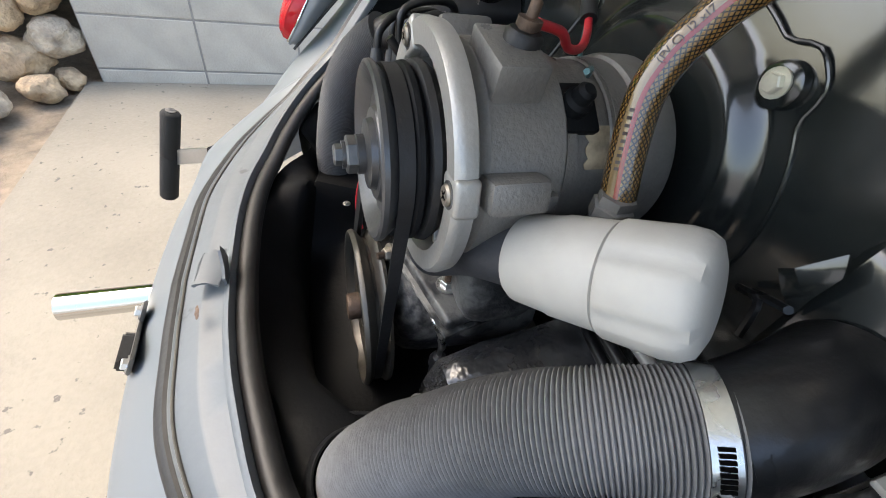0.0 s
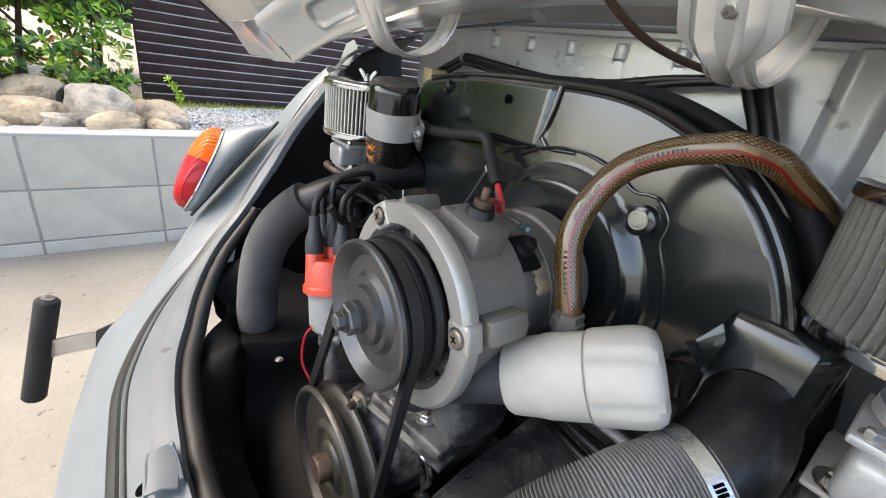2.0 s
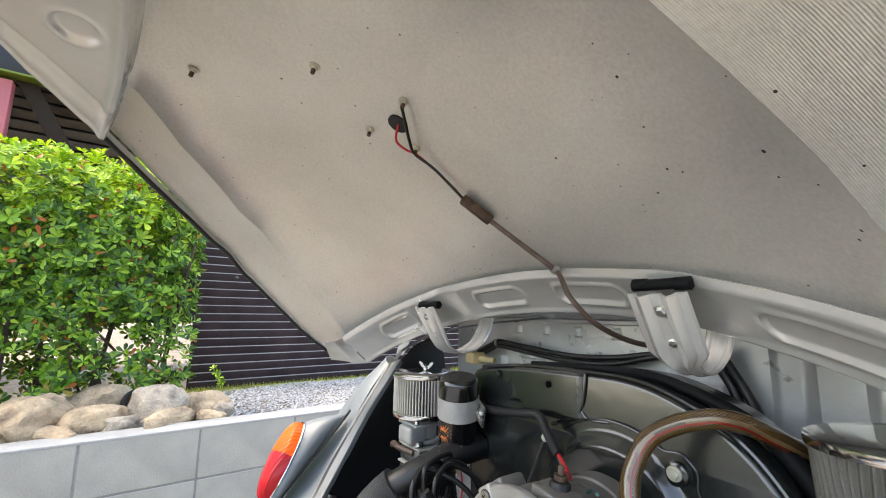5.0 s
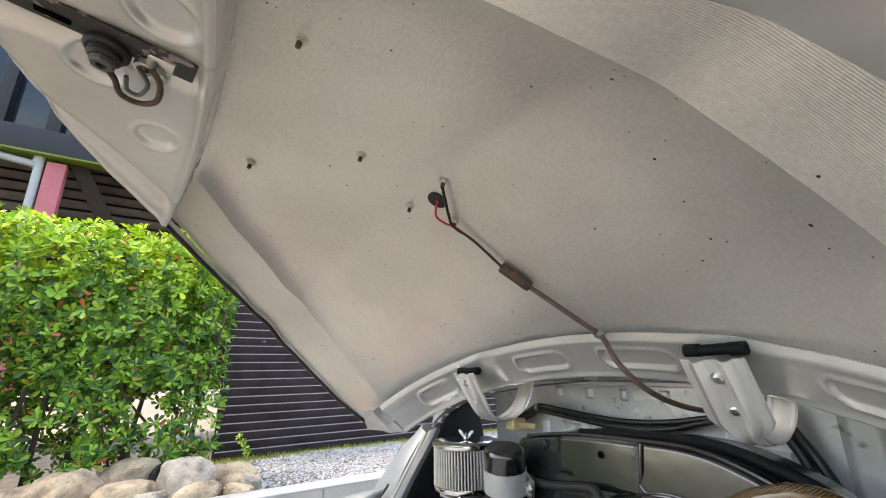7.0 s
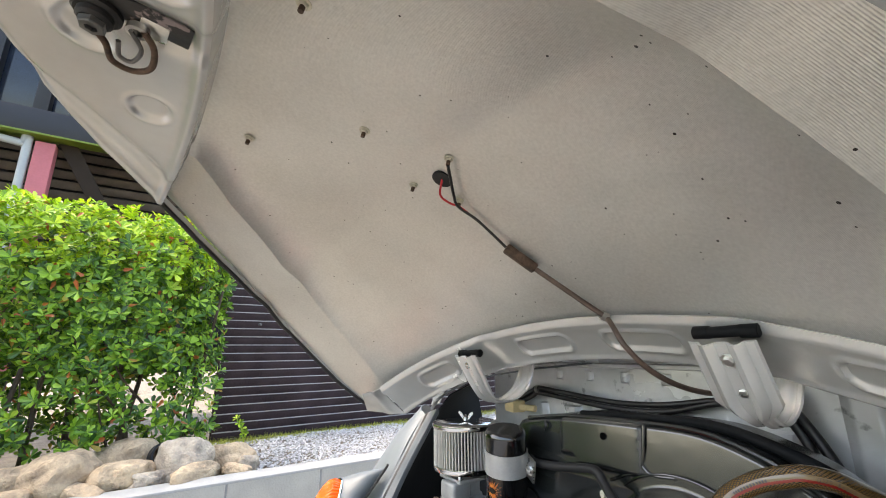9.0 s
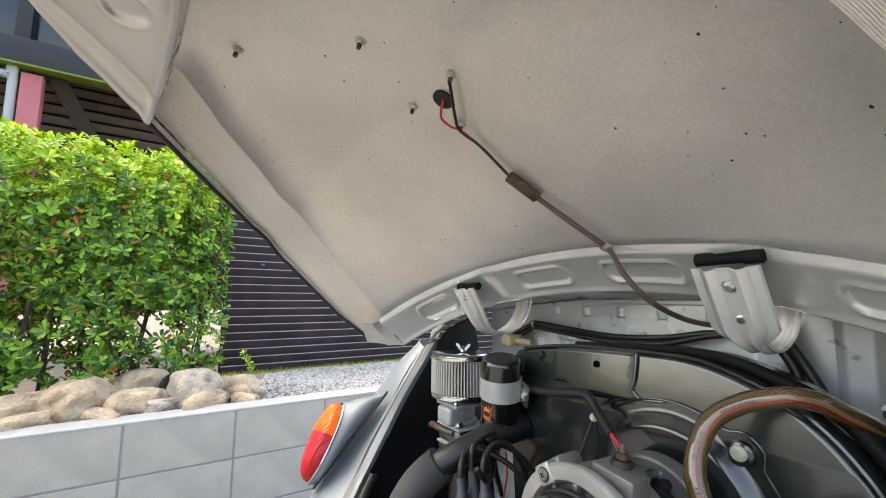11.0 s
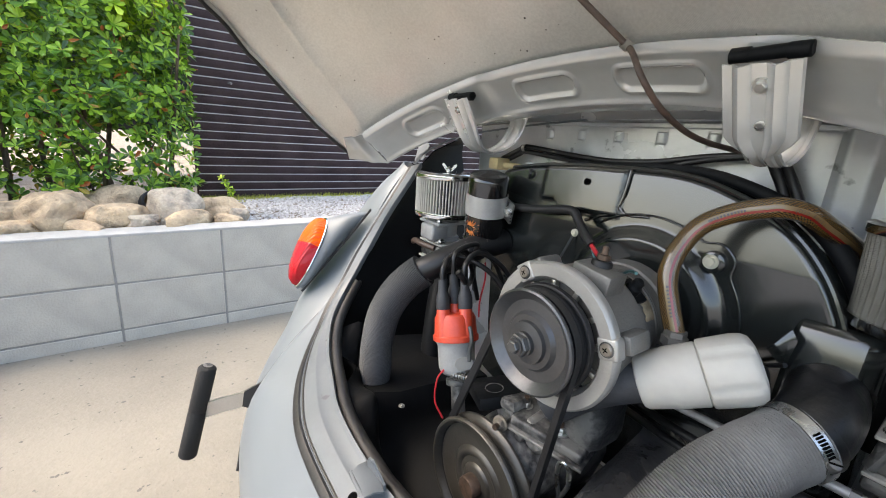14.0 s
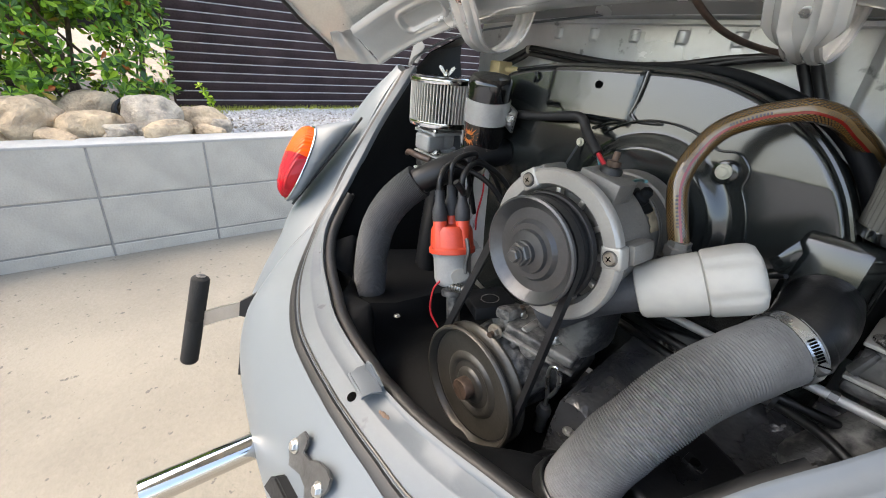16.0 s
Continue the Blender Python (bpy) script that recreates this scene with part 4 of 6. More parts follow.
for x_, bk in ((1.981, .045), (1.982, .022), (1.985, .007), (1.990, .001), (2.000, 0), (2.015, 0), (2.032, .001), (2.040, .008), (2.044, .03), (2.045, .06)):
    rows.append([(x_, min(.600, y_ + bk), z_ - .25 * bk) for y_, z_ in ((.592, .811), (.584, .811), (.580, .808), (.5775, .801), (.5745, .78), (.572, .76), (.568, .72), (.566, .69), (.566, .66), (.572, .645), (.59, .64))])
part("duct_hood", grid(rows), M["enamel"], shr, "pressed black heater duct hood")
part("flap", grid([[(1.974, .566, .781), (1.980, .562, .788), (1.987, .570, .802)], [(1.982, .566, .774), (1.986, .563, .783), (1.990, .568, .799)], [(1.990, .571, .766), (1.991, .567, .779), (1.993, .566, .795)]], .0012), M["enamel"], shr, "bent black tin flap")
part("tie", tube([(1.962, .578, .752), (1.978, .565, .762), (1.985, .56, .745)], .0022, 6, 4), M["tin"], shr)
part("tie", tube([(1.970, .575, .758), (1.992, .556, .775)], .0022, 6, 2), M["tin"], shr)

# ---- ignition coil ----
coil = thing("ignition_coil", "black ignition coil held by a silver strap", "ignition coil")
ct, cb = Vector((1.617, .545, .893)), Vector((1.602, .556, .785))
cmx = axis(cb, ct - cb)
L = (ct - cb).length
part("can", lathe([(0, .004), (.026, .004), (.0285, .006), (.0295, .010), (.0295, L - .008), (.028, L - .003), (.025, L), (0, L)], cmx, 40), M["gloss"], coil, "glossy black can")
strap = part("strap", lathe([(.030, L * .46), (.0312, L * .46), (.0312, L * .74), (.030, L * .74)], cmx, 40, close=True), M["distrib"], coil, "plain silver strap")
part("strap_lug", box((.028, .004, .030), Matrix.Translation((1.640, .568, .842)) @ Matrix.Rotation(radians(-20), 4, "Z") @ Matrix.Rotation(radians(15), 4, "Y"), .001), M["steel"], strap)
part("strap_bolt", hexbolt((1.644, .564, .842), (0.2, -1, 0), .006, .005), M["steel"], strap)
flame = mat("coil_label", (0.62, 0.20, 0.03), 0.4, var=0.3, scale=160, col2=(0.30, 0.05, 0.01))
cz2 = (ct - cb).normalized()
toward = Vector((2.05, .15, .93)) - cb
toward = (toward - cz2 * toward.dot(cz2)).normalized()


def on_can(u, v, r_=.02975):
    """A place on the can: u round it and v along it, in metres from the sticker's middle."""
    return cb + Matrix.Rotation(radians(-42) + u / .0295, 3, cz2) @ toward * r_ + cz2 * (L * .29 + v)


star = bmesh.new()
mid = star.verts.new(on_can(0, 0, .0301))
tips = [star.verts.new(on_can(rr_ * math.cos(a_), rr_ * math.sin(a_))) for a_, rr_ in [(2 * math.pi * k / 36, .0145 + .003 * math.sin(k * 2.7) if k % 2 else .0075) for k in range(36)]]
for a_, b_ in zip(tips, tips[1:] + tips[:1]):
    star.faces.new((mid, a_, b_))
sticker = part("sticker", star, flame, coil, "flame-coloured sunburst sticker", smooth=False)
oval = bmesh.new()
mid = oval.verts.new(on_can(0, 0, .0304))
edge = [oval.verts.new(on_can(.0062 * math.cos(2 * math.pi * k / 24), .0040 * math.sin(2 * math.pi * k / 24), .0303)) for k in range(24)]
for a_, b_ in zip(edge, edge[1:] + edge[:1]):
    oval.faces.new((mid, a_, b_))
part("oval", oval, M["gloss"], sticker, "dark oval in the sticker")
part("bottom_rim", lathe([(.0295, .006), (.0308, .008), (.0308, .012), (.0295, .014)], cmx, 40), M["gloss"], coil)
part("tower", lathe([(.012, -.012), (.0135, -.004), (.0135, .004), (.02, .005)], cmx, 20), M["rubber"], coil)
for dx_, dz_ in ((-.014, .004), (.003, -.006), (.016, -.002)):
    part("terminal", box((.008, .004, .020), Matrix.Translation((1.612 + dx_, .540, .772 + dz_)) @ Matrix.Rotation(radians(dx_ * 900), 4, "Y"), .0008), M["zincc"], coil, "flat blade terminal")

# ---- air filters and carburettors ----
def filter_ends(f, x, y, z0, z1, r_):
    up = axis((x, y, 0), (0, 0, 1))
    part("lid", lathe([(0, z1 + .001), (r_ * .5, z1 + .003), (r_ * .94, z1 + .002), (r_ + .001, z1), (r_ + .0015, z1 - .004), (r_ + .001, z1 - .007), (r_ - .002, z1 - .007)], up, 64), M["chrome"], f, "chromed top plate")
    part("base", lathe([(0, z0 - .004), (r_ * .9, z0 - .004), (r_ + .001, z0 - .002), (r_ + .0015, z0 + .003), (r_ + .001, z0 + .006), (r_ - .002, z0 + .006)], up, 64), M["chrome"], f, "chromed base ring")
    nut = part("wing_nut", lathe([(.005, z1 + .003), (.005, z1 + .009), (.003, z1 + .010), (0, z1 + .014)], up, 16), M["steel"], f)
    for s in (-1, 1):
        part("wing", plate([(0.003, 0), (.007, .002), (.015, .012), (.013, .015), (.008, .012), (.004, .006)], Matrix.Translation((x, y + .0006, z1 + .004)) @ Matrix.Rotation(radians(35 + (180 if s < 0 else 0)), 4, "Z") @ Matrix.Rotation(radians(90), 4, "X"), .0015, .0004), M["steel"], nut)


def pleated_filter(x, y, z0, z1, r_):
    """Stiff narrow ribs over a dark core."""
    f = thing("air_filter", "round pleated air filter with chrome ends", "air filter", group="air filters")
    part("core", lathe([(r_ - .008, z0), (r_ - .008, z1)], axis((x, y, 0), (0, 0, 1)), 64), M["rubber"], f, "dark filter core")
    rib = box((.009, .0024, z1 - z0 - .004), Matrix(), .0006, seg=1)
    me_ = bpy.data.meshes.new("pleat")
    rib.to_mesh(me_)
    rib.free()
    me_.materials.append(M["rib"])
    for k in range(66):
        a = 2 * math.pi * k / 66
        ob = new("pleat", me_)
        ob.parent = f
        ob.matrix_world = Matrix.Translation((x + (r_ - .0055) * math.cos(a), y + (r_ - .0055) * math.sin(a), (z0 + z1) / 2)) @ Matrix.Rotation(a, 4, "Z")
    filter_ends(f, x, y, z0, z1, r_)


def gauze_filter(x, y, z0, z1, r_):
    """Woven gauze drawn over soft wavy pleats."""
    f = thing("air_filter", "round air filter of wavy grey gauze with chrome ends", "air filter", group="air filters")
    rows = []
    for j in range(33):
        z = lerp(z0 + .003, z1 - .003, j / 32)
        row = []
        for k in range(960):
            a = 2 * math.pi * k / 960
            w_ = math.sin(60 * a + .9 * math.sin(z * 95 + 2 * math.sin(3 * a)))
            rr = r_ - .003 + .0017 * w_
            row.append((x + rr * math.cos(a), y + rr * math.sin(a), z))
        rows.append(row)
    part("gauze", grid(rows, close=True), M["mesh"], f, "grey woven gauze over pleats")
    filter_ends(f, x, y, z0, z1, r_)
    tilt = Matrix.Translation((x, y, z0)) @ Matrix.Rotation(radians(-3), 4, "Y") @ Matrix.Translation((-x, -y, -z0))
    for c_ in f.children_recursive:
        c_.data.transform(tilt)


M["mesh"] = mat("woven_gauze", (0.125, 0.122, 0.108), 0.5, 0.3, var=0.12, scale=60, bump=0.0006, bump_scale=900)
pleated_filter(1.450, .595, .803, .876, .060)
gauze_filter(2.074, .624, .821, .900, .0672)


def carburettor(x, y, z1, sx):
    c = thing("carburettor", "grey cast alloy carburettor on its manifold", "carburettor", group="carburettors")
    zc = M["distrib"]
    up = axis((x, y, 0), (0, 0, 1))
    part("throat", lathe([(.030, z1), (.030, z1 - .008), (.022, z1 - .012), (.022, z1 - .040), (.026, z1 - .042), (.026, z1 - .048)], up, 28), zc, c)
    part("float_bowl", box((.042, .036, .030), pose(x - sx * .006, y - .030, z1 - .030), .006, seg=3), zc, c, "alloy float bowl")
    part("top_flange", box((.064, .060, .006), pose(x, y - .008, z1 - .014), .002), zc, c)
    part("body_block", box((.068, .064, .027), pose(x, y, z1 - .0685), .006, seg=3), M["casedark"], c, "dark grey insulator block")
    part("web", box((.006, .010, .024), pose(x - sx * .030, y - .030, z1 - .0685, 0, 20, 30), .002), M["casedark"], c)
    for gz in (.0525, .0845):
        part("gasket", box((.072, .068, .004), pose(x, y, z1 - gz), .0015), M["white"], c, "pale paper gasket")
    part("base_flange", box((.070, .064, .012), pose(x, y, z1 - .093), .004), M["casedark"], c)
    part("bolt", hexbolt((x - sx * .022, y - .026, z1 - .048), (0, 0, 1), .008, .008), M["steel"], c, "large zinc hexagon bolt")
    for ax_ in (-.024, .024):
        for ay_ in (-.032, .018):
            part("screw", hexbolt((x + ax_, y + ay_, z1 - .011), (0, 0, 1), .004, .005), M["steel"], c)
    part("lever", plate([(-.004, -.004), (.004, -.005), (.008, .02), (.004, .028), (-.002, .026)], Matrix.Translation((x - sx * .034, y - .014, z1 - .072)) @ Matrix.Rotation(radians(90), 4, "Y"), .003, .0006), M["steel"], c, "zinc throttle lever")
    part("manifold", tube([(x, y, z1 - .088), (x, y, z1 - .13), (x - sx * .03, y - .03, z1 - .19), (x - sx * .05, y - .05, z1 - .26)], .021, 20, 6), M["case" if sx > 0 else "satin"], c, "intake pipe")
    return c


carburettor(1.455, .592, .803, -1)
carburettor(2.088, .590, .800, 1)

# ---- distributor ----
dis = thing("distributor", "distributor with a red cap and black leads", "distributor")
db, dt = Vector((1.7005, .446, .640)), Vector((1.6705, .455, .738))
dm = axis(db, dt - db)
part("body", lathe([(0, .002), (.018, .003), (.0215, .006), (.0238, .012), (.0245, .040), (.0265, .044), (.0275, .046)], dm, 36), M["distrib"], dis, "grey alloy distributor body")
part("shaft_clamp", lathe([(.009, -.06), (.009, -.012), (.015, -.011), (.015, -.004), (.0105, -.003), (.0105, .003)], dm, 24), M["casedark"], dis, "dark distributor neck")
def on_body(h_, r_, turn):
    """A place and outward direction on the distributor's side."""
    ax2 = (dt - db).normalized()
    n_ = Vector((2.05, .15, .93)) - db
    n_ = (n_ - ax2 * n_.dot(ax2)).normalized()
    n_ = Matrix.Rotation(radians(turn), 3, ax2) @ n_
    return db + ax2 * h_ + n_ * r_, n_
pp_, pn_ = on_body(.020, .0236, 22)
part("data_plate", lathe([(0, 0), (.010, 0), (.010, .0012), (0, .0014)], axis(pp_, pn_) @ Matrix.Diagonal((1.25, .85, 1, 1)), 28), M["white"], dis, "bright oval plate")
dcap = part("cap", lathe([(.0275, .046), (.0300, .047), (.0300, .053), (.0280, .055), (.0268, .076), (.0245, .081), (.012, .083), (0, .083)], dm, 40), M["red"], dis, "bright red plastic cap")
towers = []
ax_ = (dt - db).normalized()
for k in range(5):
    a = radians(90 * k + 22)
    base_ = dm @ Vector((0.0200 * math.cos(a), 0.0200 * math.sin(a), 0.080)) if k < 4 else dm @ Vector((0, 0, .086))
    part("tower", lathe([(.0098, -.027), (.0086, .010), (.0068, .014), (0, .014)], axis(base_, ax_), 18), M["red"], dcap)
    part("boot", lathe([(.0086, .008), (.0094, .010), (.0094, .020), (.0082, .026), (.0060, .032), (.0052, .046), (0, .046)], axis(base_, ax_), 18), M["boot"], dis, "grey rubber boot")
    towers.append(base_ + ax_ * 0.044)
for k, tp in enumerate(towers):
    p1 = tp + Vector((-.004, .004, .018 + .003 * k))
    p2 = tp + Vector((-.012, .030 + .004 * k, .028 + .002 * k))
    p3 = tp + Vector((.02 - .016 * k, .070, .004))
    p4 = tp + Vector((.05 - .03 * k, .10, -.06))
    part("lead", tube([tp - Vector((0, 0, .004)), p1, p2, p3, p4], 0.0036, 10, 7), M["wire"], dis, "black plug lead")
cp = [on_body(h_, r_, 38)[0] for h_, r_ in ((.022, .0255), (.036, .0275), (.050, .0320), (.062, .0305), (.066, .0285))]
part("clip", tube(cp, .0026, 8, 4), M["dark"], dis, "dark spring clip")

# ---- grey corrugated hoses ----
def ribbed(pts, r, pitch, amp, name, label, material, n=40):
    """A hose wound with fine ridges."""
    path = spline(pts, 16)
    L_ = [0.0]
    for a_, b_ in zip(path, path[1:]):
        L_.append(L_[-1] + (b_ - a_).length)
    steps = int(L_[-1] / pitch) * 4
    xs, ys, zs = [[q[i] for q in path] for i in range(3)]
    dense = [Vector((interp(s_, L_, xs), interp(s_, L_, ys), interp(s_, L_, zs))) for s_ in [L_[-1] * k / steps for k in range(steps + 1)]]
    fr = frames(dense)
    sm = [sum((fr[min(max(i + o, 0), len(fr) - 1)][0] for o in range(-6, 7)), Vector()) for i in range(len(fr))]
    bm_ = bmesh.new()
    rings_ = []
    side = None
    for i, q in enumerate(dense):
        t_ = sm[i].normalized()
        if side is None:
            side = t_.cross(Vector((0, 0, 1)))
        side = (side - t_ * side.dot(t_)).normalized()
        u_ = side.cross(t_)
        rr = r + (amp, amp * .45, -amp * 1.5, amp * .45)[i % 4] + 0.0006 * noise.noise(q * 60)
        rings_.append([bm_.verts.new(q + (side * math.cos(2 * math.pi * k / n) + u_ * math.sin(2 * math.pi * k / n)) * rr) for k in range(n)])
    for a_, b_ in zip(rings_, rings_[1:]):
        for k in range(n):
            bm_.faces.new((a_[k], a_[(k + 1) % n], b_[(k + 1) % n], b_[k]))
    bm_.faces.new(rings_[0][::-1])
    bm_.faces.new(rings_[-1])
    ob = part(name, bm_, material, None, label)
    return ob


BIG = [(1.958, .378, .585), (1.961, .382, .612), (1.968, .397, .648), (1.978, .420, .677), (1.988, .446, .702), (2.000, .470, .720), (2.012, .495, .733), (2.0215, .515, .7418)]
big = thing("heater_hose", "thick grey corrugated heater hose with a steel clamp", "hose", group="air hoses")
ribbed(BIG, .0262, .0021, .0009, "hose", "grey corrugated paper hose", M["paper"]).parent = big
cdir = Vector((.012, .025, .011)).normalized()
cpos = Vector((2.0185, .509, .7390))
clm = part("clamp_band", lathe([(.0275, -.005), (.0284, -.005), (.0284, .005), (.0275, .005)], axis(cpos, cdir), 48, close=True), M["steel"], big, "stainless worm clamp")
cm_ = axis(cpos, cdir)
scr = Vector((2.043, .494, .7440))
loc_ = cm_.inverted() @ scr
a0_ = math.atan2(loc_.y, loc_.x)
sg_ = 1 if (cm_ @ Vector((math.cos(a0_ + .5), math.sin(a0_ + .5), 0))).z > (cm_ @ Vector((math.cos(a0_ - .5), math.sin(a0_ - .5), 0))).z else -1
for k in range(8):
    a = a0_ + sg_ * radians(10 + 4.5 * k)
    part("slot", box((.0014, .0014, .0052), cm_ @ Matrix.Rotation(a, 4, "Z") @ Matrix.Translation((.0284, 0, 0)), 0), M["void"], clm)
part("clamp_screw", lathe([(.0036, -.016), (.0036, -.006), (.0042, -.004), (.0042, .002), (.0036, .0032), (0, .0032)], axis(scr, (.25, -.55, .8)), 16), M["dark"], clm, "slotted steel worm screw")
part("screw_slot", box((.0075, .0010, .0012), axis(scr, (.25, -.55, .8)) @ Matrix.Translation((0, 0, .0033)), 0), M["void"], clm)
part("screw_housing", box((.010, .018, .012), Matrix.Translation(scr + Vector((-.005, .008, -.006))) @ Matrix.Rotation(radians(20), 4, "X"), .003), M["steel"], clm)
part("collar", lathe([(.047, -.006), (.0475, -.002), (.0465, .0005), (.044, .0005), (.042, -.002), (.040, -.001), (.035, .006), (.0325, .016), (.0305, .018), (.029, .017)], axis((1.959, .379, .590), (.1, .1, 1)), 48), M["tin"], big, "black rubber collar with a rolled edge")
part("spigot", lathe([(.0262, -.004), (.0262, .012), (.024, .016), (0, .016)], axis((2.0195, .511, .7395), cdir), 36), M["tin"], big)

LEFT = [(1.539, .407, .545), (1.539, .409, .575), (1.536, .413, .620), (1.540, .420, .665), (1.553, .430, .700), (1.568, .444, .727), (1.583, .462, .748)]
lh_ = thing("heater_hose", "thick grey corrugated heater hose beside the distributor", "hose", group="air hoses")
# same hose as the other one, coloured darker for the shade it lies in
ribbed(LEFT, .0248, .0021, .0006, "hose", "grey corrugated paper hose, its shade put into the colour", M["papershade"]).parent = lh_
part("collar", lathe([(.030, -.006), (.030, .002), (.028, .006), (.025, .007)], axis((1.539, .408, .548), (0, 0, 1)), 36), M["satin"], lh_, "black tin collar")
part("elbow", tube([(1.579, .457, .743), (1.592, .474, .756), (1.606, .500, .770), (1.616, .535, .784), (1.62, .585, .79)], .0195, 24, 6), M["flaked"], lh_, "black pipe with flaking paint")

# ---- crankcase ----
case = thing("crankcase", "oxidised grey alloy crankcase below the alternator", "engine block")
bmk = bmesh.new()
rows = []
for k in range(25):
    a = radians(lerp(-30, 210, k / 24))
    rows.append([(1.797 + (.052 + .004 * math.sin(5 * a)) * math.cos(a) * s_, y_, .572 + (.064 + .005 * math.sin(3 * a + 1)) * math.sin(a) * s_) for y_, s_ in ((.428, .55), (.432, .80), (.440, .93), (.455, 1.0), (.50, 1.05), (.56, 1.1))])
part("front_casting", grid(rows, 0), M["case"], case, "stained grey casting")
part("pedestal", box((.072, .062, .100), pose(1.856, .495, .690), .016, seg=3), M["casedark"], case, "grey alternator pedestal")
part("flange", box((.082, .088, .012), Matrix.Translation((1.838, .487, .646)) @ Matrix.Rotation(radians(14), 4, "Z") @ Matrix.Rotation(radians(3), 4, "Y"), .004, seg=3), M["casedark"], case, "dark grey pedestal flange")
part("joint", box((.086, .092, .004), Matrix.Translation((1.838, .487, .637)) @ Matrix.Rotation(radians(14), 4, "Z") @ Matrix.Rotation(radians(3), 4, "Y"), .001), M["case"], case, "pale gasket edge")
part("neck", box((.050, .060, .070), Matrix.Translation((1.828, .512, .602)) @ Matrix.Rotation(radians(14), 4, "Z"), .012, seg=3), M["case"], case, "oxidised casting below the flange")
part("boss", lathe([(.014, 0), (.014, .014), (.011, .017), (0, .017)], axis((1.790, .462, .640), (-.1, -1, .1)), 20), M["case"], case)
part("boss", lathe([(.017, 0), (.016, .02), (.012, .024), (0, .024)], axis((1.835, .470, .632), (0, -1, .2)), 20), M["case"], case)
part("rib", box((.010, .040, .060), pose(1.815, .462, .628, 0, 24, 8), .004), M["case"], case)
part("ledge", box((.075, .03, .014), pose(1.772, .455, .650, 0, -14, 0), .005), M["case"], case)
for p_, d_, r_, mm in (((1.854, .463, .6515), (0, 0, 1), .0062, "steel"), ((1.852, .515, .6515), (0, 0, 1), .0058, "steel"), ((1.801, .430, .640), (.25, -1, .1), .0062, "bolt"), ((1.805, .463, .652), (0, 0, 1), .0058, "alloy")):
    b_ = part("bolt", hexbolt(p_, d_, r_, .007), M[mm], case, "hexagon nut on a stud")
    part("stud", lathe([(r_ * .5, .004), (r_ * .5, .013), (0, .013)], axis(p_, d_), 12), M["rust"], b_)
part("cover_plate", box((.054, .052, .016), pose(1.764, .452, .650, 4, -8, -24), .003), M["satin"], case, "flat black cover plate")
part("cover_stamp", lathe([(.010, 0), (.011, 0), (.011, .0006), (.010, .0006)], axis((1.768, .448, .6590), (-.12, -.06, 1)), 24, close=True), M["casedark"], case)
part("clamp_screw", lathe([(.0042, -.014), (.0042, .010), (.0060, .010), (.0060, .016), (.004, .018), (0, .018)], axis((1.722, .436, .652), (.95, .2, .2)), 16), M["dark"], case, "slotted distributor clamp screw")
for k in range(5):
    part("spring_coil", lathe([(.0046, -.001), (.0060, 0), (.0046, .001)], axis((1.712 + .0042 * k, .434 + .0009 * k, .650 + .0009 * k), (.95, .2, .2)), 14), M["steel"], case)
dip = thing("dipstick", "wire oil dipstick with a loop handle", "dipstick")
part("tube", lathe([(.0070, -.03), (.0070, -.006), (.0088, -.005), (.0088, .001), (.0074, .003), (.0066, .007), (.004, .009), (0, .009)], axis((1.861, .468, .552), (0, 0, 1)), 20), M["dark"], dip, "dark dipstick cap")
part("loop", tube([(1.861, .468, .558), (1.8615, .467, .576), (1.860, .463, .594), (1.862, .457, .614), (1.868, .451, .630), (1.8745, .450, .634), (1.8775, .454, .624), (1.8745, .461, .602), (1.868, .466, .584), (1.863, .468, .574)], .0025, 10, 6), M["steel"], dip, "bent zinc wire loop")

# ---- black sheet-metal tins ----
tins = thing("engine_tin", "black pressed engine tin round the pulley well", "engine tin")
TX = [1.42, 1.50, 1.56, 1.600, 1.622, 1.64, 1.66, 1.69, 1.72, 1.76, 1.80, 1.84, 1.873, 1.896, 1.92, 1.97, 2.03, 2.10]
TY = [.440, .390, .378, .372, .366, .358, .353, .349, .347, .347, .348, .350, .357, .370, .386, .392, .402, .44]
TZ = [.610, .562, .562, .580, .590, .572, .550, .535, .528, .532, .545, .562, .577, .588, .594, .596, .606, .64]
rows = []
rx, ry, rz = [[q[i] for q in rim[24:-24]] for i in range(3)]
for k in range(97):
    x = lerp(1.43, 2.10, k / 96)
    gap = .030 * math.exp(-((x - 1.535) / .030) ** 2) + .008 * math.exp(-((x - 1.90) / .025) ** 2)
    y0_, z0_ = interp(x, rx, ry) + .012 + gap, interp(x, rx, rz) - .026
    y1_, z1_ = interp(x, TX, TY), interp(x, TX, TZ)
    y1_ = max(y1_, y0_ + .012)
    drop = interp(x, [1.42, 1.60, 1.64, 1.88, 1.92, 2.1], [.002, .004, .07, .07, .003, .002])
    far = interp(x, [1.42, 1.60, 1.62, 1.90, 1.93, 2.1], [.562, .555, .512, .50, .588, .60])
    rows.append([(x, y0_ + .002, z0_ - .03), (x, y0_, z0_ - .004), (x, lerp(y0_, y1_, .12), z0_ + .001), (x, lerp(y0_, y1_, .5), lerp(z0_, z1_, .42) + .003), (x, lerp(y0_, y1_, .88), lerp(z0_, z1_, .9) + .003), (x, y1_, z1_), (x, y1_ + .004, z1_ - .005 - drop * .2), (x, y1_ + .007, z1_ - drop), (x, y1_ + .05, lerp(z1_ - drop, far, .7)), (x, .50, far), (x, .60, far - .02)])
part("rear_tin", grid(rows, 0.0012), M["satin"], tins, "satin black rear cover tin")
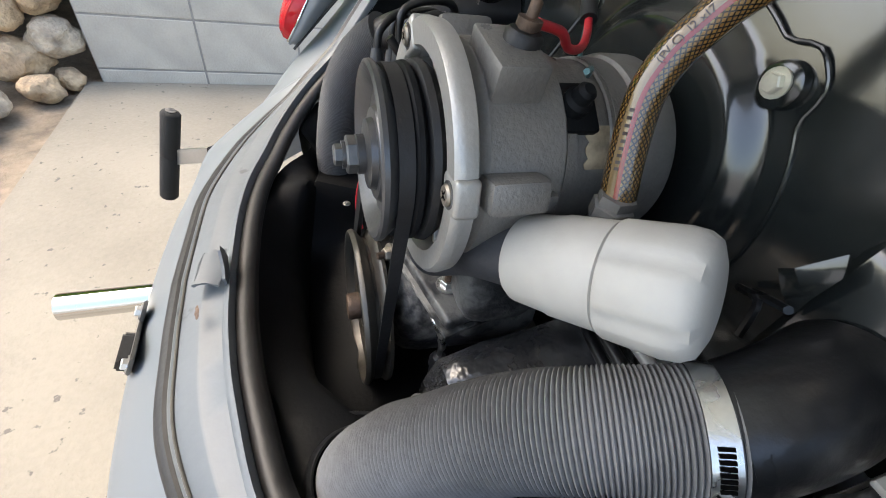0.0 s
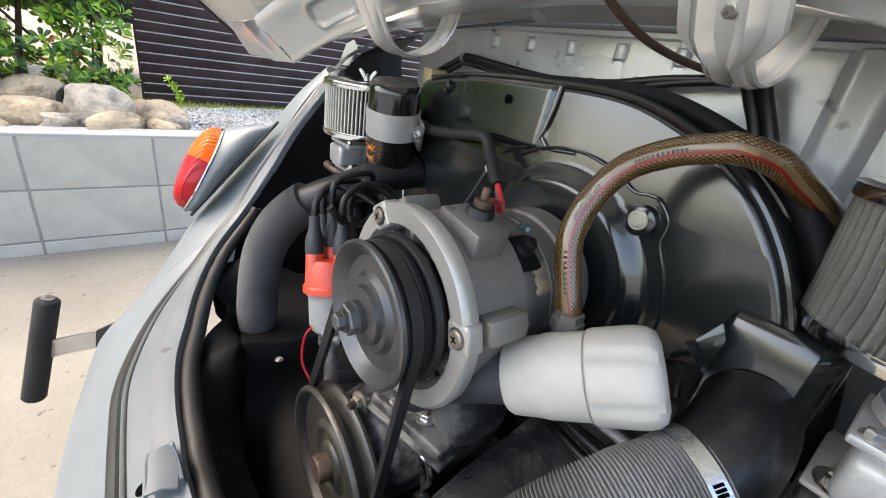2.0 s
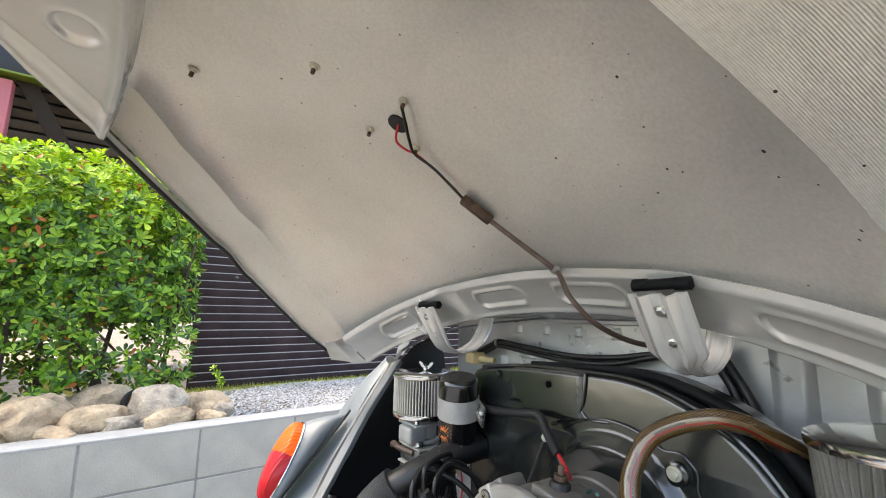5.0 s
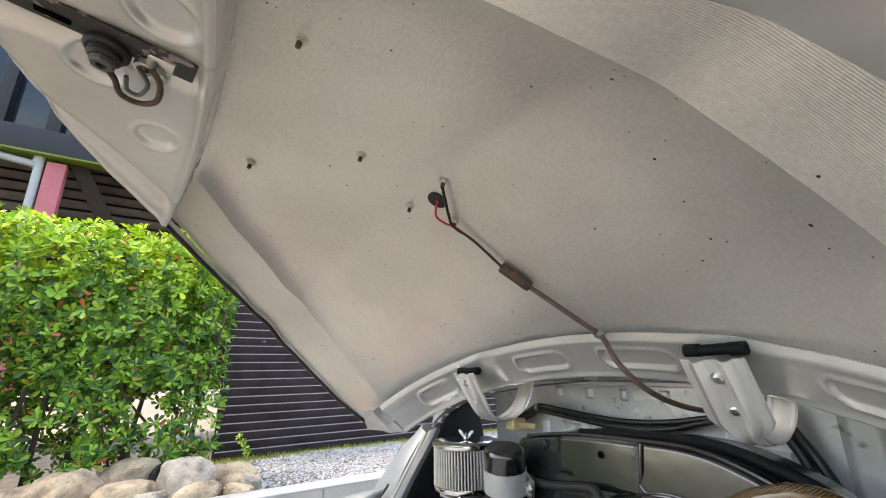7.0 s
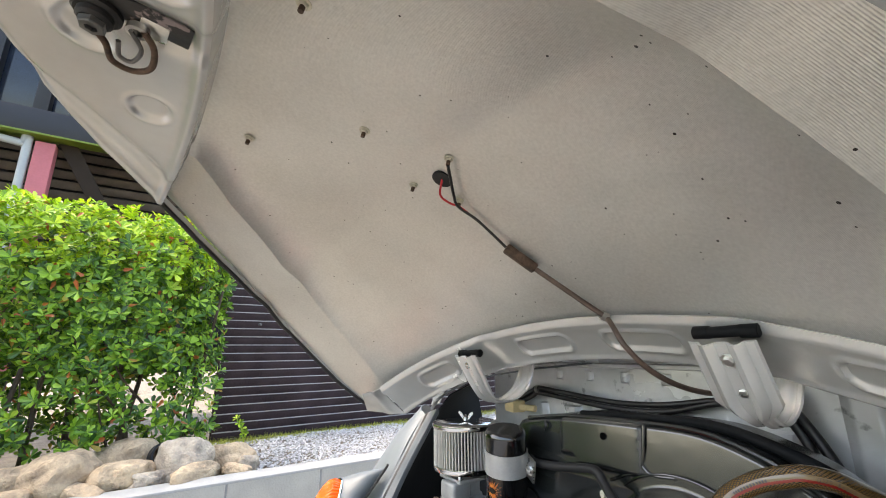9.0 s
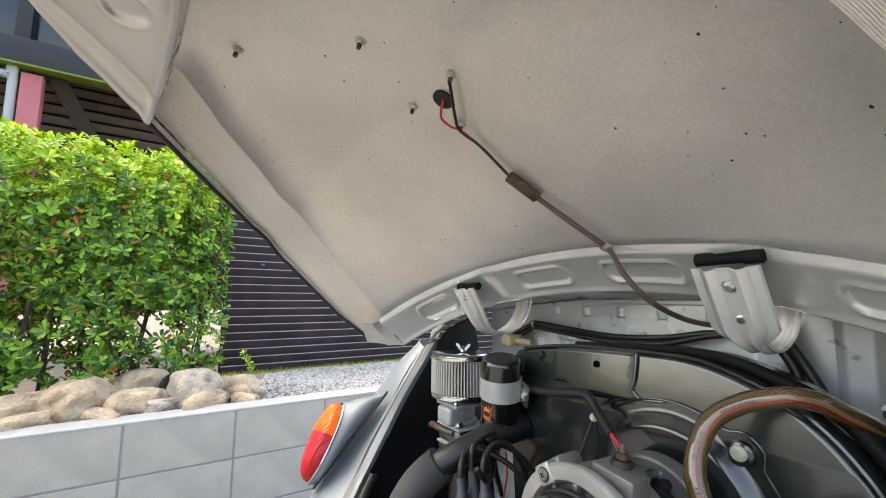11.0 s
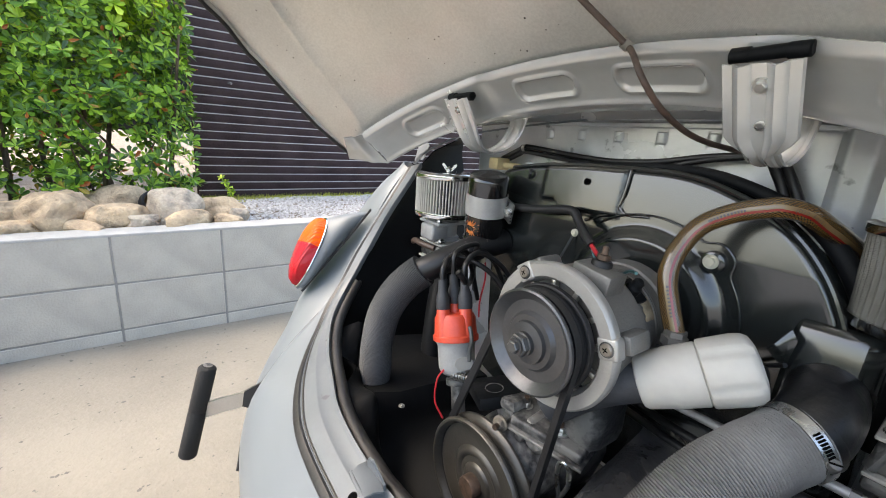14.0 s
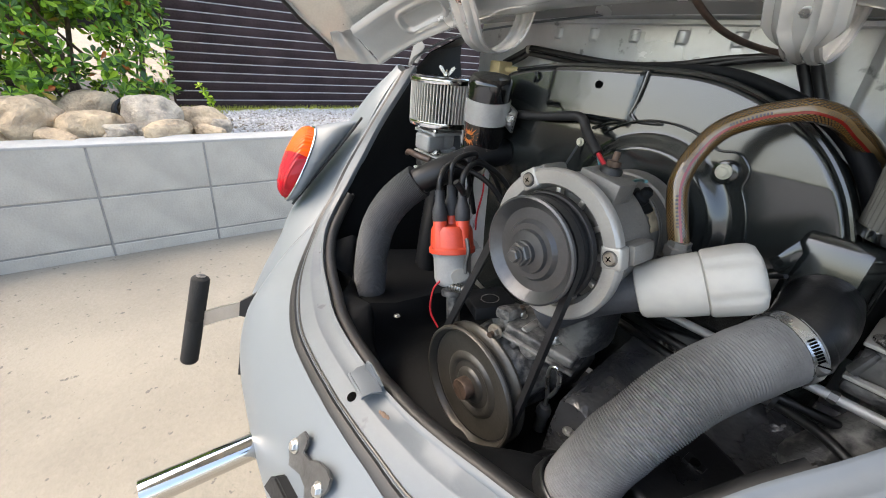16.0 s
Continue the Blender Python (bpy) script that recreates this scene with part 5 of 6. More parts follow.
part("tin_bolt", hexbolt((1.617, .414, .552), (0, 0, 1), .0034, .003), M["alloy"], tins)
part("tin_bolt", hexbolt((1.915, .430, .594), (0, 0, 1), .0040, .004), M["alloy"], tins)
rows = []
for k in range(25):
    x = lerp(1.886, 2.08, k / 24)
    f = k / 24
    bul = .018 * math.exp(-((x - 1.905) / .022) ** 2)
    bul += .005 * math.exp(-((x - 1.935) / .008) ** 2)
    rows.append([(x, .442, .515), (x, .446, .566), (x, .450, .578 + bul * .3), (x, .455, .590 + bul * .7), (x, .490, .602 + bul + .004 * math.sin(40 * x)), (x, .53, .612 + bul * .8), (x, .57, .630), (x, .60, .66)])
part("cylinder_tin", grid(rows, 0.0012), M["crumpled"], tins, "crumpled glossy black cylinder cover tin")
part("side_tin", box((.088, .115, .055), Matrix.Translation((1.990, .468, .590)) @ Matrix.Rotation(radians(6), 4, "Y") @ Matrix.Rotation(radians(-14), 4, "Z"), .007, seg=3), M["tin"], tins, "black folded side tin")
sq = part("square_clip", box((.017, .012, .004), Matrix.Translation((2.007, .478, .617)) @ Matrix.Rotation(radians(10), 4, "Y"), .001), M["tin"], tins, "square spring clip")
part("clip_hole", lathe([(.004, 0), (.004, .0012), (0, .0012)], axis((2.007, .478, .619), (.1, 0, 1)), 14), M["void"], sq)

exh = thing("heat_exchanger", "dull grey heat exchanger below the hose", "exhaust part")
part("drum", lathe([(0, 0), (.026, 0), (.030, .004), (.030, .09), (.034, .094), (.034, .13), (0, .13)], axis((2.020, .585, .570), (.95, .12, -.12)), 32), M["case"], exh, "dull grey cylinder")
part("pipe", tube([(2.025, .545, .582), (2.050, .550, .576), (2.085, .560, .566), (2.12, .57, .555)], .012, 16, 5), M["rubber"], exh, "black rubber pipe")
part("pipe_band", lathe([(.0145, 0), (.0145, .008), (.0125, .009)], axis((2.052, .550, .576), (.95, .2, -.2)), 20), M["rubber"], exh)

rod = thing("throttle_linkage", "zinc throttle linkage rod between the carburettors", "linkage")
part("rod", tube([(1.890, .545, .697), (2.050, .543, .702)], .0042, 12, 2), M["distrib"], rod, "bright tube")
part("lock_nut", lathe([(.0052, 0), (.0052, .006), (0, .006)], axis((2.052, .543, .702), (1, 0, 0)), 6), M["dark"], rod)
part("turnbuckle", tube([(2.050, .543, .702), (2.112, .541, .704)], .0040, 12, 2), M["distrib"], rod)
for k, (dz, dy) in enumerate(((0, 0), (.016, .004))):
    tagged(part("cable", tube([(1.80, .590, .628 + dz), (1.855, .578, .640 + dz), (1.922, .557, .650 + dz), (1.975, .555, .650 + dz), (2.023, .562, .658 + dz * .5), (2.072 + .012 * k, .548 + .03 * k, .660), (2.13, .52 + .06 * k, .640)], .0046, 12, 6), M["wire"]), "black sheathed control cable over the tin", "cable", group="control cables")
part("cable_tie", lathe([(.009, -.002), (.0105, -.002), (.0105, .002), (.009, .002)], axis((2.023, .562, .662), (1, .2, -.1)), 16, close=True), M["rubber"], tins)

# ---- wiring ----
loom = thing("wiring_loom", "black wiring loom from coil to alternator", "wiring")
part("sleeve", tube([(1.625, .585, .850), (1.640, .578, .848), (1.690, .572, .853), (1.742, .568, .862), (1.757, .566, .860), (1.768, .562, .850), (1.790, .550, .838), (1.800, .546, .832)], .0056, 12, 6), M["rubber"], loom, "black sleeving")
part("red_lead", tube([(1.798, .547, .833), (1.812, .540, .826), (1.830, .525, .824), (1.843, .508, .828), (1.852, .495, .838), (1.862, .474, .844)], .0026, 10, 7), M["redwire"], loom, "red wire")
part("teal_lead", tube([(1.799, .546, .831), (1.820, .535, .815), (1.850, .520, .815), (1.872, .505, .828), (1.886, .492, .832)], .0016, 6, 7), M["bluewire"], loom, "thin teal wire")
part("black_lead", tube([(1.748, .580, .828), (1.742, .570, .80), (1.735, .560, .77)], .0015, 6, 6), M["wire"], loom)
part("coil_red_lead", tube([(1.622, .545, .775), (1.640, .535, .745), (1.655, .515, .715), (1.672, .50, .70)], .0013, 6, 6), M["redwire"], loom)
part("case_red_lead", tube([(1.700, .425, .655), (1.695, .418, .64), (1.697, .415, .61), (1.71, .42, .59)], .0013, 6, 6), M["redwire"], loom)
part("coil_lead", tube([(1.600, .553, .782), (1.602, .545, .755), (1.625, .520, .735), (1.66, .48, .745), (1.690, .455, .765), (1.690, .442, .78)], .0038, 10, 6), M["wire"], loom, "black coil lead")

tl_ = thing("cable_run", "black cables clipped along the firewall", "wiring")
for k, dz in enumerate((0, -.009)):
    part("cable", tube([(1.46, .716, .908 + dz), (1.50, .721, .928 + dz), (1.515, .721, .934 + dz), (1.58, .721, .929 + dz), (1.68, .721, .922 + dz), (1.76, .720, .926 + dz), (1.83, .719, .938 + dz * .4), (1.90, .718, .945)], .0042, 10, 6), M["wire"], tl_)
part("cable_clip", lathe([(.006, -.003), (.0075, -.003), (.0075, .003), (.006, .003)], axis((1.513, .721, .931), (1, 0, .1)), 14, close=True), M["alloy"], tl_)
for k, dz in enumerate((0, .012)):
    part("drop_cable", tube([(1.895 + dz, .70, .955), (1.900 + dz, .715, .935), (1.915 + dz, .72, .905), (1.93 + dz * 1.4, .71, .87)], .0055, 10, 5), M["wire"], tl_)
cream = thing("rubber_bung", "cream-coloured rubber bung on the firewall", "bung")
part("bung", box((.034, .028, .022), pose(1.463, .706, .898, 0, 0, -12), .003), M["cream"], cream)
part("bung_stem", tube([(1.478, .706, .897), (1.51, .715, .896)], .006, 10, 2), M["cream"], cream)
tagged(part("vacuum_pipe", tube([(1.395, .56, .738), (1.41, .555, .744), (1.44, .55, .745), (1.47, .56, .742)], .0055, 10, 5), M["brown"]), "bent copper-brown pipe through the side wall", "pipe")

# ---- lid hinges ----
def hinge(x, dz, lab):
    h = thing("lid_hinge", lab, "hinge", group="lid hinges")
    path = spline([(0, y_, z_ + dz) for y_, z_ in ((.520, 1.010), (.532, .990), (.552, .958), (.566, .944), (.585, .937), (.606, .939), (.630, .951), (.646, .972), (.654, .996))], 5)
    prof = [(-.025, 0), (-.0245, .001), (-.0175, .0012), (-.0150, .0045), (-.0120, .0058), (-.0085, .0042), (-.006, .002), (0, .0015), (.006, .002), (.0085, .0042), (.0120, .0058), (.0150, .0045), (.0175, .0012), (.0245, .001), (.025, 0)]
    rows = []
    for i, (q, (t_, s_, u_)) in enumerate(zip(path, frames(path))):
        wd = 1.0 - (.52 * max(0.0, min(1.0, (i - 10) / 4)) if dz == 0 else .3 * max(0.0, min(1.0, (i - 7) / 7)))
        nrm = Vector((1, 0, 0)).cross(t_).normalized()
        fl = 1.35 - 1.0 * max(0.0, min(1.0, (i - 12) / 8))
        rows.append([Vector((x + a * wd, 0, 0)) + Vector((0, q.y, q.z)) + nrm * (-b * fl) for a, b in prof])
    arm = part("arm", grid(rows, 0.0022), M["lidframe"], h, "pressed grey channel arm")
    for y_, z_ in ((.527, .995), (.546, .968)):
        part("bolt", hexbolt((x + .002, y_ - .0022, z_ + dz - .0016), (0, -.82, -.57), .0044, .0045), M["steel"], arm, "zinc hexagon bolt")
    pin = part("pin", tube([(x - .026, .529, 1.0165 + dz * 1.4), (x + .026, .531, 1.0185 + dz * 1.4)], .0052, 14, 2), M["satin"], h, "black hinge barrel")
    for s_ in (-.019, .019):
        part("knuckle", lathe([(.0060, -.0065), (.0060, .0065), (.0048, .0075), (0, .0075)], axis((x + s_, .530, 1.0175 + dz * 1.4), (1, 0, 0)), 16), M["satin"], pin)
    return h


hinge(1.934, 0, "grey pressed lid hinge with two bolts")
hinge(1.556, -.013, "grey pressed lid hinge bent like a hook")

# ---- things on the lid ----
def stud(dx, yc, h=.009, nut=True):
    p_ = lid_at(dx, yc, lid_up(dx, yc))
    s_ = thing("lid_stud", "threaded stud with nut through the lid", "stud", group="lid studs")
    d_ = (0, -.25, -1)
    part("nut", hexbolt(p_, d_, .0042, .004), M["zincc"], s_)
    part("thread", lathe([(.0023, .0), (.0023, h), (0, h)], axis(p_, d_), 12), M["rust"], s_)


for dx_, yc_ in ((.075, .173), (-.144, .175), (-.038, .268), (-.078, .353), (.0, .352), (-.041, .395)):
    stud(dx_, yc_)
hp = lid_at(-.034, .365, lid_up(-.034, .365))
tagged(part("wire_hole", lathe([(.011, -.001), (.0125, -.001), (.0125, .0015), (0, .0012)], axis(hp, (0, -.55, -1)), 24), M["rubber"]), "round hole with a dark grommet in the lid", "hole")
lw = thing("lid_cable", "brown cable with connector across the lid", "cable")
def on_lid(dx, yc, off=.006):
    return lid_at(dx, yc, lid_up(dx, yc)) + Vector((0, -off * .5, -off))
part("red_core", tube([on_lid(-.034, .365, 0), on_lid(-.044, .374, .010), on_lid(-.046, .388, .008), on_lid(-.040, .398, .007), on_lid(-.036, .42, .005), on_lid(-.029, .45, .006)], .0014, 8, 6), M["redwire"], lw, "red wire end")
part("black_core", tube([on_lid(.0, .354, .008), on_lid(-.012, .366, .009), on_lid(-.028, .382, .010), on_lid(-.040, .396, .008), on_lid(-.034, .42, .006), on_lid(-.027, .457, .007)], .0018, 8, 6), M["wire"], lw)
a_, b_ = on_lid(-.027, .457, .008), on_lid(-.009, .488, .008)
part("plug", box((.0125, .012, (b_ - a_).length), axis((a_ + b_) / 2, b_ - a_), .0025), M["rust"], lw, "brown plastic plug")
part("sheath", tube([b_, b_.lerp(Vector((1.806, .541, 1.040)), .35), b_.lerp(Vector((1.806, .541, 1.040)), .7), (1.806, .541, 1.040), (1.818, .535, 1.030), (1.836, .53, 1.005), (1.846, .56, .978), (1.852, .62, .958), (1.866, .69, .948), (1.90, .715, .944)], .0031, 10, 7), M["brown"], lw, "brown sheathed cable")
part("clip", lathe([(.004, -.004), (.0055, -.004), (.0055, .004), (.004, .004)], axis((1.805, .541, 1.041), (.4, 1, -.6)), 14, close=True), M["alloy"], lw)

lt = thing("lid_latch", "rusty spring latch with a wire ring", "latch")
def on_pocket(dx, yc, off=.0):
    return lid_at(dx, yc, -.027) + Vector((0, -off * .15, -off))
a_, b_ = on_pocket(.033, -.010, .001), on_pocket(.017, .104, .001)
part("strap", box((.024, .0025, (b_ - a_).length), axis((a_ + b_) / 2, b_ - a_, (0, 0, 1)), .001), M["flaked"], lt, "black mounting strap with worn patches")
part("strap_slot", box((.005, .0027, .020), axis(on_pocket(.026, .018, .0035), b_ - a_, (0, 0, 1)), .0012), M["void"], lt)
p_ = on_pocket(.011, .047, .003)
part("knob", lathe([(.015, 0), (.015, .004), (.013, .006), (.011, .006), (.011, .010), (.009, .012), (0, .012)], axis(p_, (0, -.1, -1)), 28), M["rubber"], lt, "black rubber bush")
part("nut", lathe([(.0085, .010), (.0085, .016), (.0075, .017), (.004, .017), (.004, .014), (0, .014)], axis(p_, (0, -.1, -1)), 6), M["dark"], lt)
p2_ = on_pocket(.010, .071, .004)
part("spring_eye", lathe([(.004, 0), (.0075, 0), (.0075, .005), (.004, .005)], axis(p2_, (0, -.1, -1)), 18, close=True), M["steel"], lt)
part("eye_tab", box((.020, .002, .018), axis(on_pocket(.012, .080, .003), b_ - a_, (0, 0, 1)), .001), M["steel"], lt)
part("ring", tube([p2_ + Vector((.004, .004, -.005)), p2_ + Vector((-.010, .010, -.008)), p2_ + Vector((-.030, .008, -.012)), p2_ + Vector((-.041, -.004, -.012)), p2_ + Vector((-.036, -.017, -.011)), p2_ + Vector((-.018, -.020, -.009)), p_ + Vector((-.010, -.002, -.010))], .0024, 10, 7), M["rust"], lt, "rust-brown wire ring")
part("ring_wire", tube([p2_ + Vector((.002, -.004, -.006)), p2_ + Vector((-.014, .002, -.009)), p2_ + Vector((-.028, -.004, -.012)), p2_ + Vector((-.026, -.012, -.011)), p2_ + Vector((-.012, -.012, -.008))], .0017, 8, 7), M["dark"], lt)
part("hook", plate([(0, 0), (.010, .002), (.013, .016), (.010, .030), (.006, .018), (.002, .010)], axis(on_pocket(.028, -.002, .004), (0, -1, -.4)), .002, .0006), M["steel"], lt)

# ---- latch striker, brackets, bumper bar, tailpipe ----
st = thing("latch_striker", "grey welded latch striker plate on the flange", "striker")
part("plate", grid([[(1.755, .276, .6125), (1.752, .284, .6145), (1.750, .293, .6125)], [(1.774, .274, .6135), (1.772, .283, .6165), (1.770, .294, .6135)], [(1.791, .272, .6145), (1.792, .281, .6160), (1.795, .290, .6145)]], .002), M["flange"], st, "welded grey plate")
part("tongue", grid([[(1.757, .294, .612), (1.757, .293, .620), (1.762, .2915, .630)], [(1.766, .295, .611), (1.766, .294, .620), (1.768, .2925, .6305)], [(1.778, .296, .608), (1.778, .295, .615), (1.779, .2945, .622)], [(1.789, .296, .604), (1.789, .2955, .611), (1.789, .295, .617)]], .0024), M["flange"], st, "upturned chipped tongue")
part("weld", tube([(1.753, .2755, .6125), (1.765, .2735, .6138), (1.778, .2725, .6145), (1.791, .2715, .6145)], .0018, 8, 4), M["flange"], st)
for x_, y_, z_, r_ in ((1.821, .2775, .6175, .0028), (1.816, .2768, .6165, .0018), (1.826, .2785, .6185, .0020)):
    part("paint_chip", lathe([(r_, 0), (r_ * .8, .0004), (0, .0004)], axis((x_, y_, z_), (0, -.5, .85)) @ Matrix.Diagonal((1.5, .8, 1, 1)), 9), M["rust"], st, "bare rusty chip in the paint")
tagged(part("flange_hole", lathe([(.0052, 0), (.0052, .0003), (0, .0003)], axis(Vector((1.7713, .2692, .6005)), (0, -.5, .85)), 18), M["void"]), "dark round hole in the flange", "hole")

br = thing("lamp_bracket", "dark steel bracket bolted to the apron", "bracket")
bq = axis((1.790, .221, .562), (0, -.90, .42), (1, 0, 0))
LEG = [(-.0124, -.0253), (-.0133, -.0142), (-.0067, -.012), (.001, -.0117), (-.0016, .0005), (-.0114, .0131), (-.0168, .0275), (-.0154, .0375), (-.0053, .0400), (.0126, .0340), (.030, .016), (.0211, .0088), (.0201, -.0043), (.0300, -.0263), (.0232, -.0301), (.0188, -.0366), (.0062, -.0349)]
part("leg", plate(LEG, bq @ Matrix.Translation((0, 0, .002)), .003, .0008), M["dark"], br, "bent grey steel leg")
part("pad", plate([(.0667, -.0392), (.0505, -.0352), (.0419, -.027), (.0379, .0066), (.0554, .0047)], bq, .014, .002), M["rubber"], br, "black rubber pad")
for u_, v_ in ((.0078, -.0283), (.0046, .0286)):
    part("bolt", hexbolt(bq @ Vector((u_, v_, .005)), (0, -.90, .42), .0050, .005), M["steel"], br, "zinc hexagon bolt")

tb = thing("bumper_bar", "black foam-covered upright bar on a flat steel strap", "bumper bar")
t0, t1 = Vector((1.396, .189, .567)), Vector((1.401, .149, .420))
dv = (t1 - t0).normalized()
gr = lathe([(0, -.002), (.006, -.002), (.0115, 0), (.0135, .003), (.0135, .072), (.0128, .0735), (.0135, .075), (.0135, .149), (.0115, .152), (0, .152)], axis(t0, dv), 28)
part("grip", gr, M["foam"], tb, "black foam sleeve in two pieces")
part("end_cap", lathe([(.007, 0), (.007, .0012), (0, .0012)], axis(t0 - dv * .002, -dv), 20), M["case"], tb)
part("strap", grid([[(1.399, .172, .505), (1.399, .166, .478)], [(1.420, .205, .520), (1.420, .200, .494)], [(1.446, .250, .536), (1.446, .246, .510)], [(1.475, .31, .55), (1.475, .306, .522)]], .004), M["alloy"], tb, "flat zinc steel strap")
part("grommet", grid([[(1.437, .232, .531), (1.437, .228, .506)], [(1.448, .252, .545), (1.448, .246, .500)], [(1.466, .285, .566), (1.466, .275, .492)]], .006), M["rubber"], tb, "black rubber grommet")

tp_ = thing("tailpipe", "chrome tailpipe below the rear apron", "tailpipe")
part("pipe", lathe([(.0145, 0), (.0165, 0), (.0165, .26), (.0145, .26)], axis((1.637, .072, .438), (0, 1, 0)), 40, close=True), M["chrome"], tp_, "polished chrome tube")
part("bore", lathe([(.0144, .03), (0, .03)], axis((1.637, .072, .438), (0, 1, 0)), 32), M["rust"], tp_)

# ---- tail light ----
tail = thing("tail_light", "amber and red tail light on the fender", "tail light")
la = Vector((-.032, .071, .123)).normalized()
ln = Vector((-.10, -.87, .50)).normalized()
ls = la.cross(ln).normalized()
lo = Vector((1.264, .400, .697))
def egg(a, k=1.0):
    """The lens outline: narrow below, broad above."""
    v_ = math.sin(a)
    w_ = (.037 + .007 * v_) * math.cos(a)
    return w_ * k, .073 * v_ * k
def lens_ring(k, h, a0=0, a1=360, n_=48):
    out_ = []
    for i in range(n_ + 1):
        a = radians(lerp(a0, a1, i / n_))
        w_, v_ = egg(a, k)
        out_.append(lo + ls * w_ + la * v_ + ln * h)
    return out_
def dome(split_lo, split_hi, material, name, lab):
    """The part of the lens between two heights along its long side."""
    bm_ = bmesh.new()
    nv, nw = 10, 20
    rows_ = []
    for i in range(nv + 1):
        v_ = lerp(split_lo, split_hi, i / nv)
        s_ = max(-1.0, min(1.0, v_ / .073))
        hw = (.037 + .007 * s_) * math.sqrt(max(0.0, 1 - s_ * s_))
        row = []
        for j in range(nw + 1):
            w_ = lerp(-1, 1, j / nw)
            h_ = .006 + .027 * math.sqrt(max(0.0, 1 - w_ * w_)) ** .8 * (1 - s_ * s_) ** .35
            if abs(w_) == 1:
                h_ = .002
            row.append(lo + ls * (hw * w_) + la * v_ + ln * h_)
        rows_.append(row)
    return part(name, grid(rows_), material, tail, lab)
dome(.0105, .0725, M["amber"], "amber_lens", "ribbed amber upper lens")
dome(-.0725, .0100, M["redlens"], "red_lens", "glossy red lower lens")
part("rim", tube(lens_ring(1.02, .003)[:-1] + [lens_ring(1.02, .003)[0]], .0019, 8, 1), M["chrome"], tail, "chrome rim")
ht, hb_ = Vector((1.302, .506, .781)), lo - la * .078 + Vector((.006, .012, -.004))
rows = [lens_ring(1.0, .001), lens_ring(1.06, .001)]
for f in (.04, .12, .25, .4, .55, .7, .82, .92, 1.0):
    row = []
    for q in lens_ring(1.08, -.002):
        v_ = (q - lo).dot(la)
        end_ = hb_.lerp(ht, max(0.0, min(1.0, (v_ + .079) / .158)))
        row.append(q.lerp(end_, f) + (ls * (1 if (q - lo).dot(ls) > 0 else -1) * .010 * min(1, abs((q - lo).dot(ls)) / .02) + la * .004) * math.sin(math.pi * f) ** .8)
    rows.append(row)
part("housing", grid(rows), M["paint"], tail, "body-coloured lamp housing")
part("gasket", tube([hb_ + Vector((.004, -.004, 0)), hb_.lerp(ht, .3) + Vector((.006, -.008, -.004)), hb_.lerp(ht, .7) + Vector((.008, -.008, -.004)), ht + Vector((.006, -.004, 0)), ht + Vector((0, .004, .006))], .0024, 6, 6), M["rubber"], tail)


def as_part(e, main):
    """Turns a thing into a part of the car: its main mesh carries the rest."""
    keep = next(c for c in e.children if c.name.split(".")[0] == main)
    for c in list(e.children_recursive):
        if c is not keep:
            c.parent = keep
    lab, nm = e["label"], e.name
    bpy.data.objects.remove(e)
    keep.name, keep["label"], keep.parent = nm, lab, car


as_part(lid, "lid_panel")
as_part(tail, "housing")
for e in [o for o in scene.objects if o.name.split(".")[0] == "lid_hinge"]:
    as_part(e, "arm")


# ---- block wall pieces ----
bw = box((0.016, 0.392, 0.1995), Matrix(), 0.0025, seg=1)
me_blk = bpy.data.meshes.new("block")
bw.to_mesh(me_blk)
bw.free()
me_blk.materials.append(M["block"])
for k in range(-1, 16):
    for c in range(3):
        ob = new("block", me_blk)
        ob.parent = wall
        ob.matrix_world = pose(-0.0115, 0.2 + 0.4 * k, 0.3695 - 0.207 * c)

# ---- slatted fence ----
# Pale colour stands for the brightness seen through gaps between slats.
M["gaplight"] = mat("slat_edge", (0.40, 0.37, 0.36), 0.5, 0.1, var=0.1, scale=6)
fence = thing("fence", "dark brown horizontal slat fence, pale strips standing for its bright gaps", "fence")
for k in range(24):
    z = 0.395 + 0.064 * k
    part("slat", box((0.022, 4.2, 0.055), pose(-1.6, 2.575, z, 0, 4, 0), 0.002), M["fence"], fence)
    # thin pale strip in place of the bright gap above each slat
    part("slat_edge", box((0.010, 4.2, 0.007), pose(-1.592, 2.575, z + 0.032), 0.001), M["gaplight"], fence)
for y in (0.49, 0.76, 1.9, 3.2):
    part("post", box((0.034, 0.05, 1.62), pose(-1.632, y, 1.12), 0.003), M["fence"], fence)
part("post", box((0.05, 0.05, 0.12), pose(-1.60, 0.62, 0.32), 0.003), M["fence"], fence)
lk_ = part("lock", box((0.008, 0.030, 0.018), pose(-1.585, 0.735, 1.232), 0.002), M["case"], fence, "small metal lock")

